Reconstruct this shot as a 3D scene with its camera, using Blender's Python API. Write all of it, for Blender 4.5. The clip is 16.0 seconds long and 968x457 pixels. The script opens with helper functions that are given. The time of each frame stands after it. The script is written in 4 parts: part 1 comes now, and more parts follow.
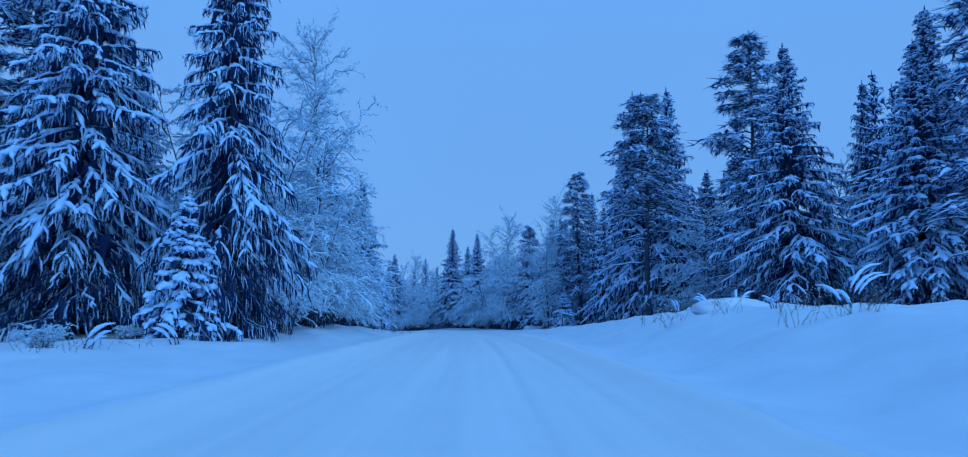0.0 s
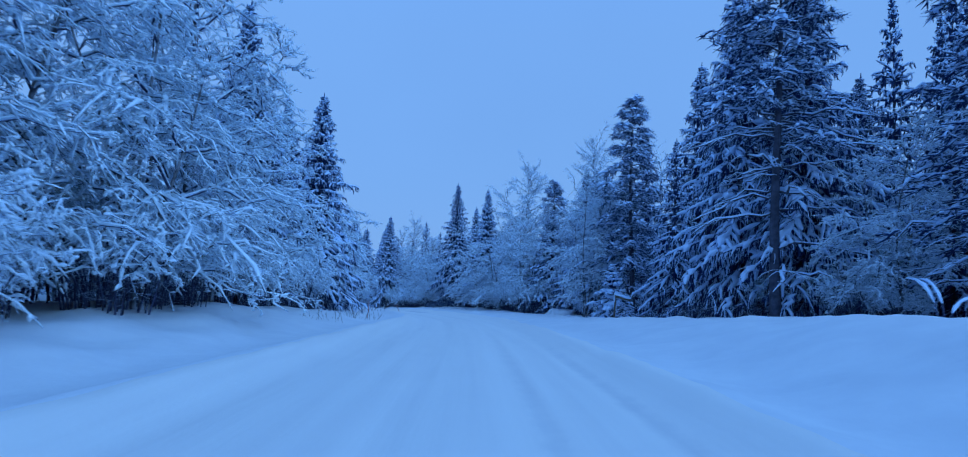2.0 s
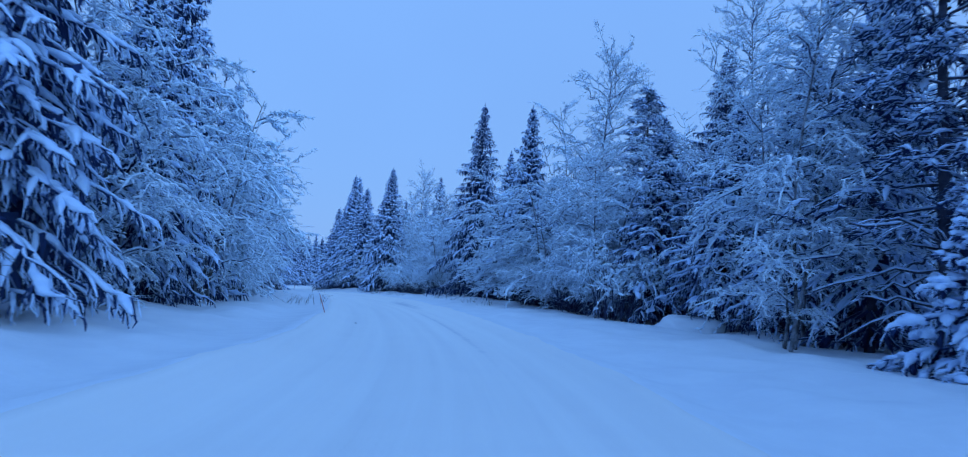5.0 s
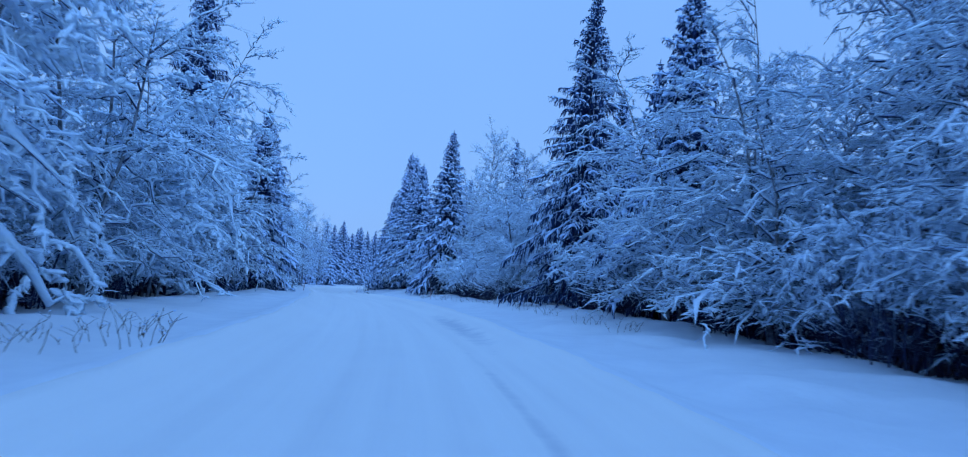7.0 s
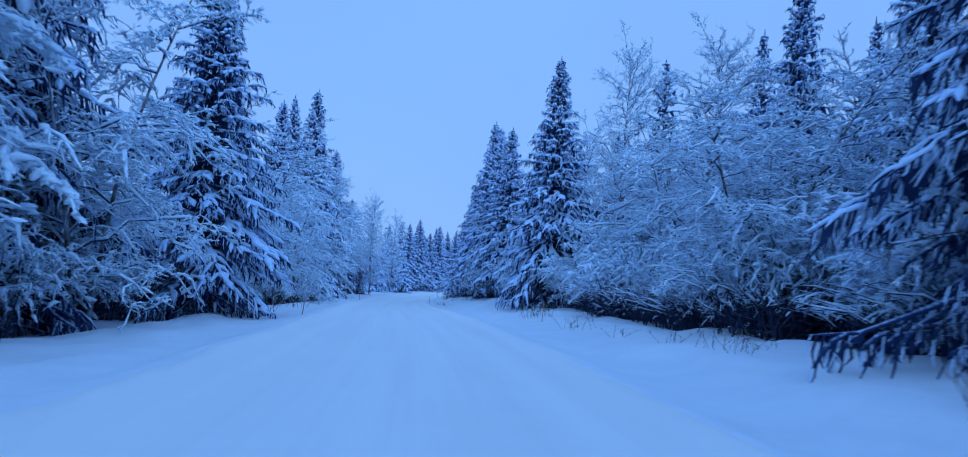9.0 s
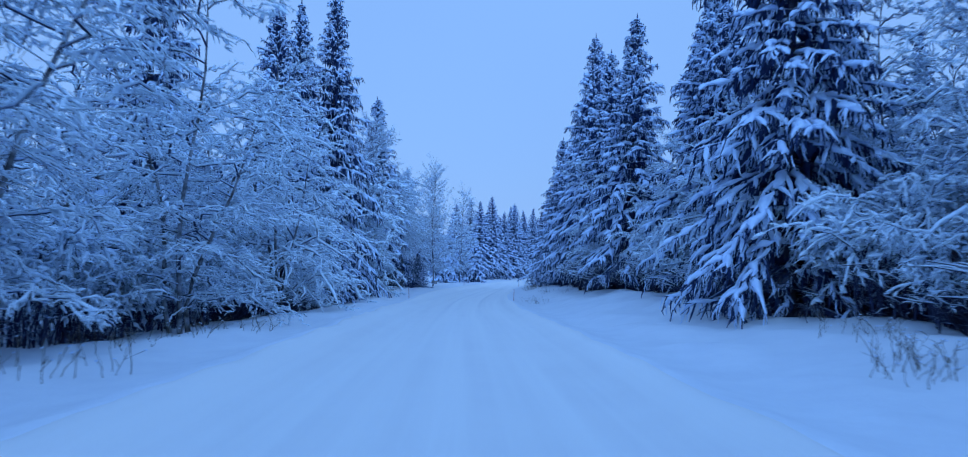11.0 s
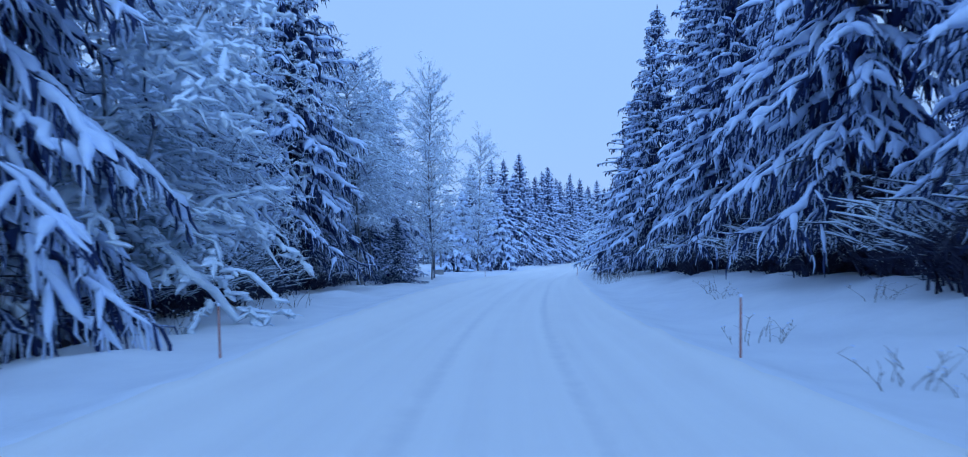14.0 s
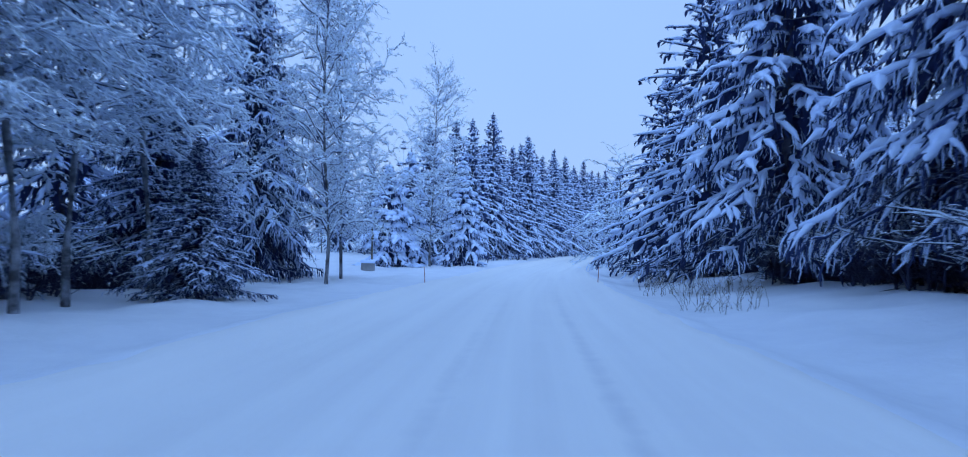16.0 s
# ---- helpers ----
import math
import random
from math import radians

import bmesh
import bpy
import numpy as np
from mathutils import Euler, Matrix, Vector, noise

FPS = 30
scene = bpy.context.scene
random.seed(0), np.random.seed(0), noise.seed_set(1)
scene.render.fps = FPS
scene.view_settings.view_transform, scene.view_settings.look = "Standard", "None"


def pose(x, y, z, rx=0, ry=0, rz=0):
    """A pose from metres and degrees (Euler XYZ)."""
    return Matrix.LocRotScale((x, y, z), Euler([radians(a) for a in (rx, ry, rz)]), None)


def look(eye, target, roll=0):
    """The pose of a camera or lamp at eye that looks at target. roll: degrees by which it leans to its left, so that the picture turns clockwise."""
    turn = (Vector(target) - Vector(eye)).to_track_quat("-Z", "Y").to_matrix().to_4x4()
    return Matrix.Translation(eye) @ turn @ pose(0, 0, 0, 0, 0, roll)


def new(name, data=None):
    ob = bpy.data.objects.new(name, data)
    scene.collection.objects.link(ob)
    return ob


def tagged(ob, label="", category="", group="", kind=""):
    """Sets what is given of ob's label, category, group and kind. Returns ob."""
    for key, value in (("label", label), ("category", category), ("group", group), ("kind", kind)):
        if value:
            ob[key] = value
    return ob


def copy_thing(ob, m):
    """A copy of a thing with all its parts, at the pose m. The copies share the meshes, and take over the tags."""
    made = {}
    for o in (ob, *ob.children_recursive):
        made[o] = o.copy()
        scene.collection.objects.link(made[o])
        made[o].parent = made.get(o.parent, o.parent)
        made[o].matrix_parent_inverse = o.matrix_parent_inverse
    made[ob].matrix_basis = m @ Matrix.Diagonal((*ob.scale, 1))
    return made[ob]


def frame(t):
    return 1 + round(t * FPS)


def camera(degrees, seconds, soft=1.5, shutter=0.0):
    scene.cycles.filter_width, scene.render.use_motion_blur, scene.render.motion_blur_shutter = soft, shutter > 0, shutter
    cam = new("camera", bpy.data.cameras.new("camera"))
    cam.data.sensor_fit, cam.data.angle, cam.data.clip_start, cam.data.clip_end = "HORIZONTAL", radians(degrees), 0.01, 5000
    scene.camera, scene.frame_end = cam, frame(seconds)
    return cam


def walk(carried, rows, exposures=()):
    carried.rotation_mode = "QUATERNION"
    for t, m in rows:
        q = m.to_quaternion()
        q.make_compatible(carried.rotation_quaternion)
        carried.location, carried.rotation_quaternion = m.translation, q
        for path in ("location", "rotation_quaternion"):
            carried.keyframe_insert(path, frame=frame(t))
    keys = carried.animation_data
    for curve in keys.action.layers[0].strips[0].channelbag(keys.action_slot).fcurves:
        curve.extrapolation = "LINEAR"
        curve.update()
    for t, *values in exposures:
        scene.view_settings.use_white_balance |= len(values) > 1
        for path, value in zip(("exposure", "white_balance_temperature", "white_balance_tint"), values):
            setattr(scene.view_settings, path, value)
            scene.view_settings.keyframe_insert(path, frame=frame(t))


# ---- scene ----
cam = camera(66.5, 16.0, 1.0, 0.2)
METRES, EYE, TILT, LEAN, TURN = 175.0, 1.34, 7.0, 0.0, 0.0
ROWS = [
    (0.0, 0.0, 0.0, 0.0, 0.0, 0.0, 0.0),
    (0.5, -0.0008, 0.0289, -0.0029, 0.0, -0.49, 0.04),
    (1.0, -0.0011, 0.0577, -0.006, 0.04, -1.15, -0.04),
    (1.5, -0.0012, 0.0866, -0.0092, 0.29, -1.43, -1.53),
    (2.0, -0.0012, 0.1156, -0.0126, 0.83, -1.94, -1.86),
    (2.5, -0.0007, 0.1443, -0.0159, 1.46, -2.22, -1.96),
    (3.0, -0.0013, 0.173, -0.0192, 1.41, -2.31, -2.28),
    (3.5, -0.0022, 0.2017, -0.0227, 1.53, -2.52, -2.83),
    (6.0, -0.0121, 0.3523, -0.0432, 5.54, -3.66, -4.03),
    (6.5, -0.0169, 0.3823, -0.0475, 7.06, -3.7, -3.93),
    (7.0, -0.0226, 0.4125, -0.0517, 8.54, -3.49, -3.93),
    (7.5, -0.0294, 0.4432, -0.0556, 10.98, -3.1, -4.09),
    (8.0, -0.037, 0.4735, -0.0596, 11.61, -2.99, -4.08),
    (8.5, -0.0454, 0.5033, -0.0636, 13.51, -3.2, -3.65),
    (9.0, -0.0548, 0.5334, -0.0679, 14.8, -3.59, -1.78),
    (9.5, -0.065, 0.5634, -0.0722, 16.72, -3.9, -0.47),
    (12.0, -0.1227, 0.7111, -0.0951, 20.78, -5.0, 1.51),
    (12.5, -0.135, 0.7413, -0.1002, 21.08, -4.98, 1.68),
    (13.0, -0.1473, 0.7717, -0.1053, 21.62, -5.1, 2.41),
    (13.5, -0.1597, 0.8021, -0.1105, 21.52, -5.29, 3.79),
    (14.0, -0.1717, 0.8329, -0.1158, 21.37, -5.6, 3.01),
    (14.5, -0.1832, 0.8635, -0.1205, 21.0, -5.58, 2.23),
    (15.0, -0.194, 0.894, -0.1251, 20.42, -5.57, 1.69),
    (15.5, -0.2047, 0.9251, -0.1299, 19.78, -5.5, 1.49),
    (16.0, -0.2149, 0.9557, -0.135, 19.24, -6.27, 1.31),
]
EXPOSURES = [(0.0, 0.02, 5800, 0), (2.5, 0.12, 6300, 8), (6.0, 0.3, 6450, 10), (9.0, 0.33, 6450, 10), (12.0, 0.37, 7000, 12), (13.0, 0.44, 7250, 13), (14.2, 0.6, 7700, 15), (16.0, 0.62, 8100, 17)]
walk(cam, [(t, pose(0, 0, EYE, TILT, LEAN, TURN) @ pose(METRES * x, METRES * y, METRES * z, 90 + pitch, roll, yaw)) for t, x, y, z, yaw, pitch, roll in ROWS], EXPOSURES)

# ---- world and light: an overcast winter dusk ----
world = bpy.data.worlds.new("dusk_sky")
scene.world = world
world.use_nodes = True
wn = world.node_tree.nodes
wl = world.node_tree.links
wn.clear()
sky = wn.new("ShaderNodeTexSky")
sky.sky_type = 'NISHITA'
sky.sun_disc = False
sky.sun_elevation = radians(20)
sky.sun_rotation = radians(153)
sky.air_density, sky.dust_density, sky.ozone_density = 1.0, 1.0, 4.0
SKY_STRENGTH = 0.10
sky_bg = wn.new("ShaderNodeBackground")
sky_bg.inputs["Strength"].default_value = SKY_STRENGTH
wl.new(sky.outputs["Color"], sky_bg.inputs["Color"])
# the even cloud layer, a little lighter towards the horizon, with faint large billows
coords = wn.new("ShaderNodeTexCoord")
split = wn.new("ShaderNodeSeparateXYZ")
wl.new(coords.outputs["Generated"], split.inputs[0])
ramp = wn.new("ShaderNodeValToRGB")
ramp.color_ramp.elements[0].position, ramp.color_ramp.elements[0].color = 0.0, (0.178, 0.375, 0.81, 1)
ramp.color_ramp.elements[1].position, ramp.color_ramp.elements[1].color = 0.9, (0.175, 0.45, 1.12, 1)
low = ramp.color_ramp.elements.new(0.34)
low.color = (0.186, 0.395, 0.85, 1)
wl.new(split.outputs["Z"], ramp.inputs["Fac"])
billow = wn.new("ShaderNodeTexNoise")
billow.inputs["Scale"].default_value = 2.2
billow.inputs["Detail"].default_value = 3.0
wl.new(coords.outputs["Generated"], billow.inputs["Vector"])
billow_amount = wn.new("ShaderNodeMapRange")
billow_amount.inputs["To Min"].default_value, billow_amount.inputs["To Max"].default_value = 0.93, 1.07
wl.new(billow.outputs["Fac"], billow_amount.inputs["Value"])
cloud_bg = wn.new("ShaderNodeBackground")
wl.new(ramp.outputs["Color"], cloud_bg.inputs["Color"])
wl.new(billow_amount.outputs["Result"], cloud_bg.inputs["Strength"])
both = wn.new("ShaderNodeMixShader")
both.inputs["Fac"].default_value = 0.9
wl.new(sky_bg.outputs[0], both.inputs[1])
wl.new(cloud_bg.outputs[0], both.inputs[2])
world_out = wn.new("ShaderNodeOutputWorld")
wl.new(both.outputs[0], world_out.inputs["Surface"])

sun_data = bpy.data.lights.new("sun", 'SUN')
sun_data.energy, sun_data.angle, sun_data.color = 1.5, radians(60), (0.26, 0.56, 1.0)
sun = new("sun", sun_data)
sun.matrix_world = look((0, 0, 14), (-17, 33, 0))


# ---- materials ----
def material(name):
    m = bpy.data.materials.new(name)
    m.use_nodes = True
    return m, m.node_tree.nodes, m.node_tree.links, m.node_tree.nodes["Principled BSDF"]


def noise_node(nodes, links, scale, detail=4.0, rough=0.6):
    tc = nodes.new("ShaderNodeTexCoord")
    n = nodes.new("ShaderNodeTexNoise")
    n.inputs["Scale"].default_value = scale
    n.inputs["Detail"].default_value = detail
    n.inputs["Roughness"].default_value = rough
    links.new(tc.outputs["Object"], n.inputs["Vector"])
    return n


def mixed(nodes, links, fac, a, b):
    """A colour mix; a and b are colours or sockets."""
    m = nodes.new("ShaderNodeMix")
    m.data_type = 'RGBA'
    links.new(fac, m.inputs[0])
    for socket, value in ((m.inputs[6], a), (m.inputs[7], b)):
        if isinstance(value, tuple):
            socket.default_value = (*value, 1)
        else:
            links.new(value, socket)
    return m.outputs[2]


def ranged(nodes, links, value, lo, hi, to_lo=0.0, to_hi=1.0):
    r = nodes.new("ShaderNodeMapRange")
    r.inputs["From Min"].default_value, r.inputs["From Max"].default_value = lo, hi
    r.inputs["To Min"].default_value, r.inputs["To Max"].default_value = to_lo, to_hi
    links.new(value, r.inputs["Value"])
    return r.outputs["Result"]


def bumped(nodes, links, bsdf, height, strength, distance):
    b = nodes.new("ShaderNodeBump")
    b.inputs["Strength"].default_value, b.inputs["Distance"].default_value = strength, distance
    links.new(height, b.inputs["Height"])
    links.new(b.outputs["Normal"], bsdf.inputs["Normal"])


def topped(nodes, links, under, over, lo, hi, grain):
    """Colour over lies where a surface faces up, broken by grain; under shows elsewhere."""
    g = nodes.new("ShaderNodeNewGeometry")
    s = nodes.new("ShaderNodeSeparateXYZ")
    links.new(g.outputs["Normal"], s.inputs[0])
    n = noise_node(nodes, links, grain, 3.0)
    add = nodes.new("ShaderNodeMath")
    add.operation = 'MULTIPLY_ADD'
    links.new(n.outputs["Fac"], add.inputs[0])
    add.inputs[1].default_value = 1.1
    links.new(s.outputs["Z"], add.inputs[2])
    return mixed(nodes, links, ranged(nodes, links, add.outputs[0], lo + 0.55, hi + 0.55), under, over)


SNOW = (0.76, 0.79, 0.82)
# snow colour with the blue of forest shade painted in
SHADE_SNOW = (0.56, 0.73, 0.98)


def snow_material(name, coarse, fine, strength, tint=SNOW, tint2=(0.7, 0.73, 0.77)):
    m, n, l, b = material(name)
    big, small = noise_node(n, l, coarse), noise_node(n, l, fine, 6.0, 0.7)
    l.new(mixed(n, l, ranged(n, l, big.outputs["Fac"], 0.35, 0.65), tint, tint2), b.inputs["Base Color"])
    total = n.new("ShaderNodeMath")
    total.operation = 'MULTIPLY_ADD'
    l.new(small.outputs["Fac"], total.inputs[0])
    total.inputs[1].default_value = 0.3
    l.new(big.outputs["Fac"], total.inputs[2])
    bumped(n, l, b, total.outputs[0], strength, 0.1)
    b.inputs["Roughness"].default_value = 0.75
    b.inputs["Specular IOR Level"].default_value = 0.25
    return m


snow_ground = snow_material("snow_ground", 0.9, 9.0, 0.35)


def road_material():
    """Packed snow with faint lengthwise streaks left by wheels."""
    m, n, l, b = material("snow_road")
    uv = n.new("ShaderNodeUVMap")
    spread = n.new("ShaderNodeMapping")
    spread.inputs["Scale"].default_value = (2.6, 0.045, 1)
    l.new(uv.outputs["UV"], spread.inputs["Vector"])
    streak = n.new("ShaderNodeTexNoise")
    streak.inputs["Scale"].default_value = 1.0
    streak.inputs["Detail"].default_value = 5.0
    l.new(spread.outputs["Vector"], streak.inputs["Vector"])
    soft, fine = noise_node(n, l, 0.6), noise_node(n, l, 11.0, 6.0, 0.7)
    base = mixed(n, l, ranged(n, l, streak.outputs["Fac"], 0.35, 0.68), (0.84, 0.82, 0.785), (0.77, 0.75, 0.73))
    l.new(mixed(n, l, ranged(n, l, soft.outputs["Fac"], 0.3, 0.7, 0, 0.45), base, (0.85, 0.83, 0.79)), b.inputs["Base Color"])
    # darker strips in the wheel tracks; the first, widest one paints a rut's shadow
    colour = b.inputs["Base Color"].links[0].from_socket
    for place, size, most in (((1.85, 93.0, 0), (0.42, 7.0, 1), 0.5), ((1.3, 76.0, 0), (0.12, 13.0, 1), 0.35), ((0.8, 168.0, 0), (0.16, 30.0, 1), 0.22), ((-0.8, 160.0, 0), (0.16, 30.0, 1), 0.18), ((0.8, 20.0, 0), (0.18, 30.0, 1), 0.16), ((2.0, 26.0, 0), (0.2, 20.0, 1), 0.2)):
        strip = n.new("ShaderNodeMapping")
        strip.vector_type = 'TEXTURE'
        strip.inputs["Location"].default_value = place
        strip.inputs["Scale"].default_value = size
        l.new(uv.outputs["UV"], strip.inputs["Vector"])
        oval = n.new("ShaderNodeVectorMath")
        oval.operation = 'LENGTH'
        l.new(strip.outputs["Vector"], oval.inputs[0])
        ragged = n.new("ShaderNodeMath")
        ragged.operation = 'MULTIPLY_ADD'
        l.new(noise_node(n, l, 2.2, 5.0).outputs["Fac"], ragged.inputs[0])
        ragged.inputs[1].default_value = 1.6
        l.new(oval.outputs["Value"], ragged.inputs[2])
        colour = mixed(n, l, ranged(n, l, ragged.outputs[0], 0.9, 1.7, most, 0.0), colour, (0.34, 0.38, 0.46))
    l.new(colour, b.inputs["Base Color"])
    total = n.new("ShaderNodeMath")
    total.operation = 'MULTIPLY_ADD'
    l.new(fine.outputs["Fac"], total.inputs[0])
    total.inputs[1].default_value = 0.35
    l.new(streak.outputs["Fac"], total.inputs[2])
    bumped(n, l, b, total.outputs[0], 0.3, 0.06)
    b.inputs["Roughness"].default_value = 0.6
    b.inputs["Specular IOR Level"].default_value = 0.3
    return m


snow_road = road_material()
# tree snow: blue shade is mixed into both base colours, boughs darker than twigs
shade_snow_pad = snow_material("shade_snow_pad", 6.0, 30.0, 0.5, (0.64, 0.8, 1.0), (0.56, 0.73, 0.98))
shade_snow_twig = snow_material("shade_snow_twig", 6.0, 30.0, 0.5, (0.78, 0.905, 1.0), (0.71, 0.855, 1.0))


def needle_material():
    m, n, l, b = material("spruce_needles")
    tone = noise_node(n, l, 1.3)
    info = n.new("ShaderNodeObjectInfo")
    # needle tones pushed to navy: the blue dusk shade is painted into them
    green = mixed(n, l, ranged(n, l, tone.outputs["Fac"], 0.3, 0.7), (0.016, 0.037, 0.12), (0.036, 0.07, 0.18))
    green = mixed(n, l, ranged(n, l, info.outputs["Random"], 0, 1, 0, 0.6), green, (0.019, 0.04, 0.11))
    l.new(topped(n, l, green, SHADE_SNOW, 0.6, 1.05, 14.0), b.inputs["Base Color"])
    grain = noise_node(n, l, 60.0)
    bumped(n, l, b, grain.outputs["Fac"], 0.8, 0.03)
    b.inputs["Roughness"].default_value = 0.75
    b.inputs["Specular IOR Level"].default_value = 0.2
    return m


def bark_material(name, dark, light, scale, snow_lo=0.45):
    m, n, l, b = material(name)
    big, fine = noise_node(n, l, scale), noise_node(n, l, scale * 9, 6.0)
    wood = mixed(n, l, ranged(n, l, big.outputs["Fac"], 0.4, 0.6), dark, light)
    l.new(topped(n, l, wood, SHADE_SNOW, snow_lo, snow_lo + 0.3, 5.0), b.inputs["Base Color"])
    bumped(n, l, b, fine.outputs["Fac"], 0.7, 0.03)
    b.inputs["Roughness"].default_value = 0.85
    return m


needles = needle_material()
# conifer bark and twigs lean blue, with the forest's shade put into their colours
bark = bark_material("conifer_bark", (0.03, 0.034, 0.058), (0.07, 0.078, 0.118), 3.0, 0.85)
birch_bark = bark_material("birch_bark", (0.05, 0.05, 0.06), (0.3, 0.33, 0.38), 2.0, 0.85)
twig_bark = bark_material("twig_bark", (0.022, 0.03, 0.078), (0.05, 0.064, 0.14), 4.0, 0.3)
frost_twig = bark_material("frosted_twigs", (0.34, 0.43, 0.62), (0.56, 0.66, 0.88), 3.0, 0.0)
dark_twig = bark_material("dark_twigs", (0.018, 0.024, 0.06), (0.04, 0.05, 0.105), 4.0, 0.95)
dry_stem = bark_material("dry_stems", (0.07, 0.055, 0.04), (0.16, 0.13, 0.1), 6.0, 0.8)
pole_paint = bark_material("weathered_pole", (0.4, 0.16, 0.14), (0.62, 0.3, 0.26), 7.0, 0.8)
grey_metal = bark_material("grey_metal", (0.2, 0.2, 0.21), (0.28, 0.28, 0.29), 2.0, 0.9)


# ---- the road's line and the lie of the land ----
LINE_Y = [-400, -60, 0, 20.4, 40.8, 62.1, 73, 83.5, 99.4, 112, 125.5, 136, 147.1, 158, 168.9, 190, 215, 245, 300, 360, 900]
LINE_X = [4, 0.3, 0, -0.2, -0.75, -2.1, -4.0, -6.5, -11.4, -16.2, -21.5, -25.7, -30.05, -34.1, -37.6, -43.6, -49.5, -54.5, -59, -60, -60]
LINE_Z = [-1, -0.6, 0, 0.28, 0.29, 0.01, -0.17, -0.25, -0.53, -0.9, -1.35, -1.82, -2.35, -2.75, -3.07, -3.6, -4.2, -4.7, -5.2, -5.4, -5.4]
SIDE_Y = [-60, 0, 26, 38, 47, 58, 75, 90, 105, 120, 134, 147, 157, 172, 190, 222, 300, 400]
LEFT_Z = [0.2, 0.3, 0.4, 0.75, 0.8, 0.45, 0.15, 0.0, -0.2, -0.2, -0.3, -0.4, 0.1, 0.3, 0.0, 0.2, 0.6, 0.6]
RIGHT_Z = [1.0, 1.2, 1.5, 1.05, 0.85, 0.55, 0.35, 0.5, 0.8, 0.6, 0.75, 1.25, 1.2, 1.1, 0.8, 0.6, 0.6, 0.6]


EDGE_Y = [-60, 0, 14, 40, 66, 100, 130, 152, 168, 180, 190, 215, 400]
LEFT_EDGE = [4.1, 4.1, 4.0, 3.3, 2.6, 2.6, 2.75, 2.95, 3.6, 3.9, 3.2, 3.0, 2.8]
RIGHT_EDGE = [2.95, 2.95, 2.95, 2.8, 2.7, 2.65, 2.7, 2.6, 2.5, 2.5, 2.4, 2.4, 2.6]


def smoothed(y, xs, values, reach):
    ks = np.linspace(-1, 1, 9)
    w = 1 - np.abs(ks) * 0.8
    return sum(wi * np.interp(y + k * reach, xs, values) for k, wi in zip(ks, w)) / w.sum()


LY = np.arange(-400, 901, 1.0)
LX = smoothed(LY, LINE_Y, LINE_X, 9)
LZ = smoothed(LY, LINE_Y, LINE_Z, 9)
LL = smoothed(LY, SIDE_Y, LEFT_Z, 6)
LR = smoothed(LY, SIDE_Y, RIGHT_Z, 6)
LE = smoothed(LY, EDGE_Y, LEFT_EDGE, 8)
RE = smoothed(LY, EDGE_Y, RIGHT_EDGE, 8)
LCOS = np.cos(np.arctan(np.gradient(LX, LY)))


def step(a, b, v):
    t = np.clip((v - a) / (b - a), 0, 1)
    return t * t * (3 - 2 * t)


def waves(x, y, size, seed):
    """Cheap smooth noise from a few crossing waves."""
    r = np.random.default_rng(seed)
    total = 0
    for _ in range(7):
        a, f, p = r.uniform(0, 6.28), r.uniform(0.6, 1.9) / size, r.uniform(0, 6.28)
        total = total + np.sin((x * np.cos(a) + y * np.sin(a)) * f * 6.28 + p + 1.3 * np.sin((y * np.cos(a) - x * np.sin(a)) * f * 3.1 + p * 2))
    return total / 7


def across(x, y):
    return (x - np.interp(y, LY, LX)) * np.interp(y, LY, LCOS)


def road_edge(u, y):
    """How far the ploughed road reaches from its middle, on the side that u is on."""
    return np.where(u < 0, np.interp(y, LY, LE), np.interp(y, LY, RE)) + 0.16 * waves(np.sign(u) * 40 + 0 * y, y, 14, 5) + 0.07 * waves(np.sign(u) * 40 + 0 * y, y, 2.5, 15)


def land(x, y):
    """Height of the snow at x, y."""
    x, y = np.asarray(x, float), np.asarray(y, float)
    u = across(x, y)
    a = np.abs(u)
    side = np.where(u < 0, np.interp(y, LY, LL), np.interp(y, LY, LR))
    edge = road_edge(u, y)
    k = a - edge
    berm = 0.07 * np.exp(-((k - 0.05) / 0.35) ** 2) * (1 + 0.6 * waves(x, y, 5, 6) + 0.5 * waves(x, y, 0.9, 12))
    ditch = -0.1 * np.exp(-((k - 1.1) / 0.8) ** 2) * (1 + 0.5 * waves(x, y, 8, 13))
    rise = 0.27 * step(-1.0, 0.15, k) + (side - 0.27) * step(edge + 0.9, 8.2, a) + 0.012 * np.clip(a - 9, 0, 60)
    rough = step(0.2, 2.2, k)
    bumps = rough * (0.16 * waves(x, y, 4.5, 7) + 0.07 * waves(x, y, 1.6, 8) + 0.2 * step(6, 10, a) * waves(x, y, 9, 9))
    rut = -0.04 * (np.exp(-((a - 0.78) / 0.2) ** 2)) + 0.02 * np.exp(-(u / 0.35) ** 2) - 0.03 * np.exp(-((u - 1.3) / 0.14) ** 2)
    crown = -0.012 * np.clip(a, 0, 3) ** 2 / 2.6
    worn = 0.014 * waves(x * 3, y * 0.35, 2.0, 10) * (1 - rough)
    return np.interp(y, LY, LZ) + rise + berm + ditch + bumps + rut + crown + worn


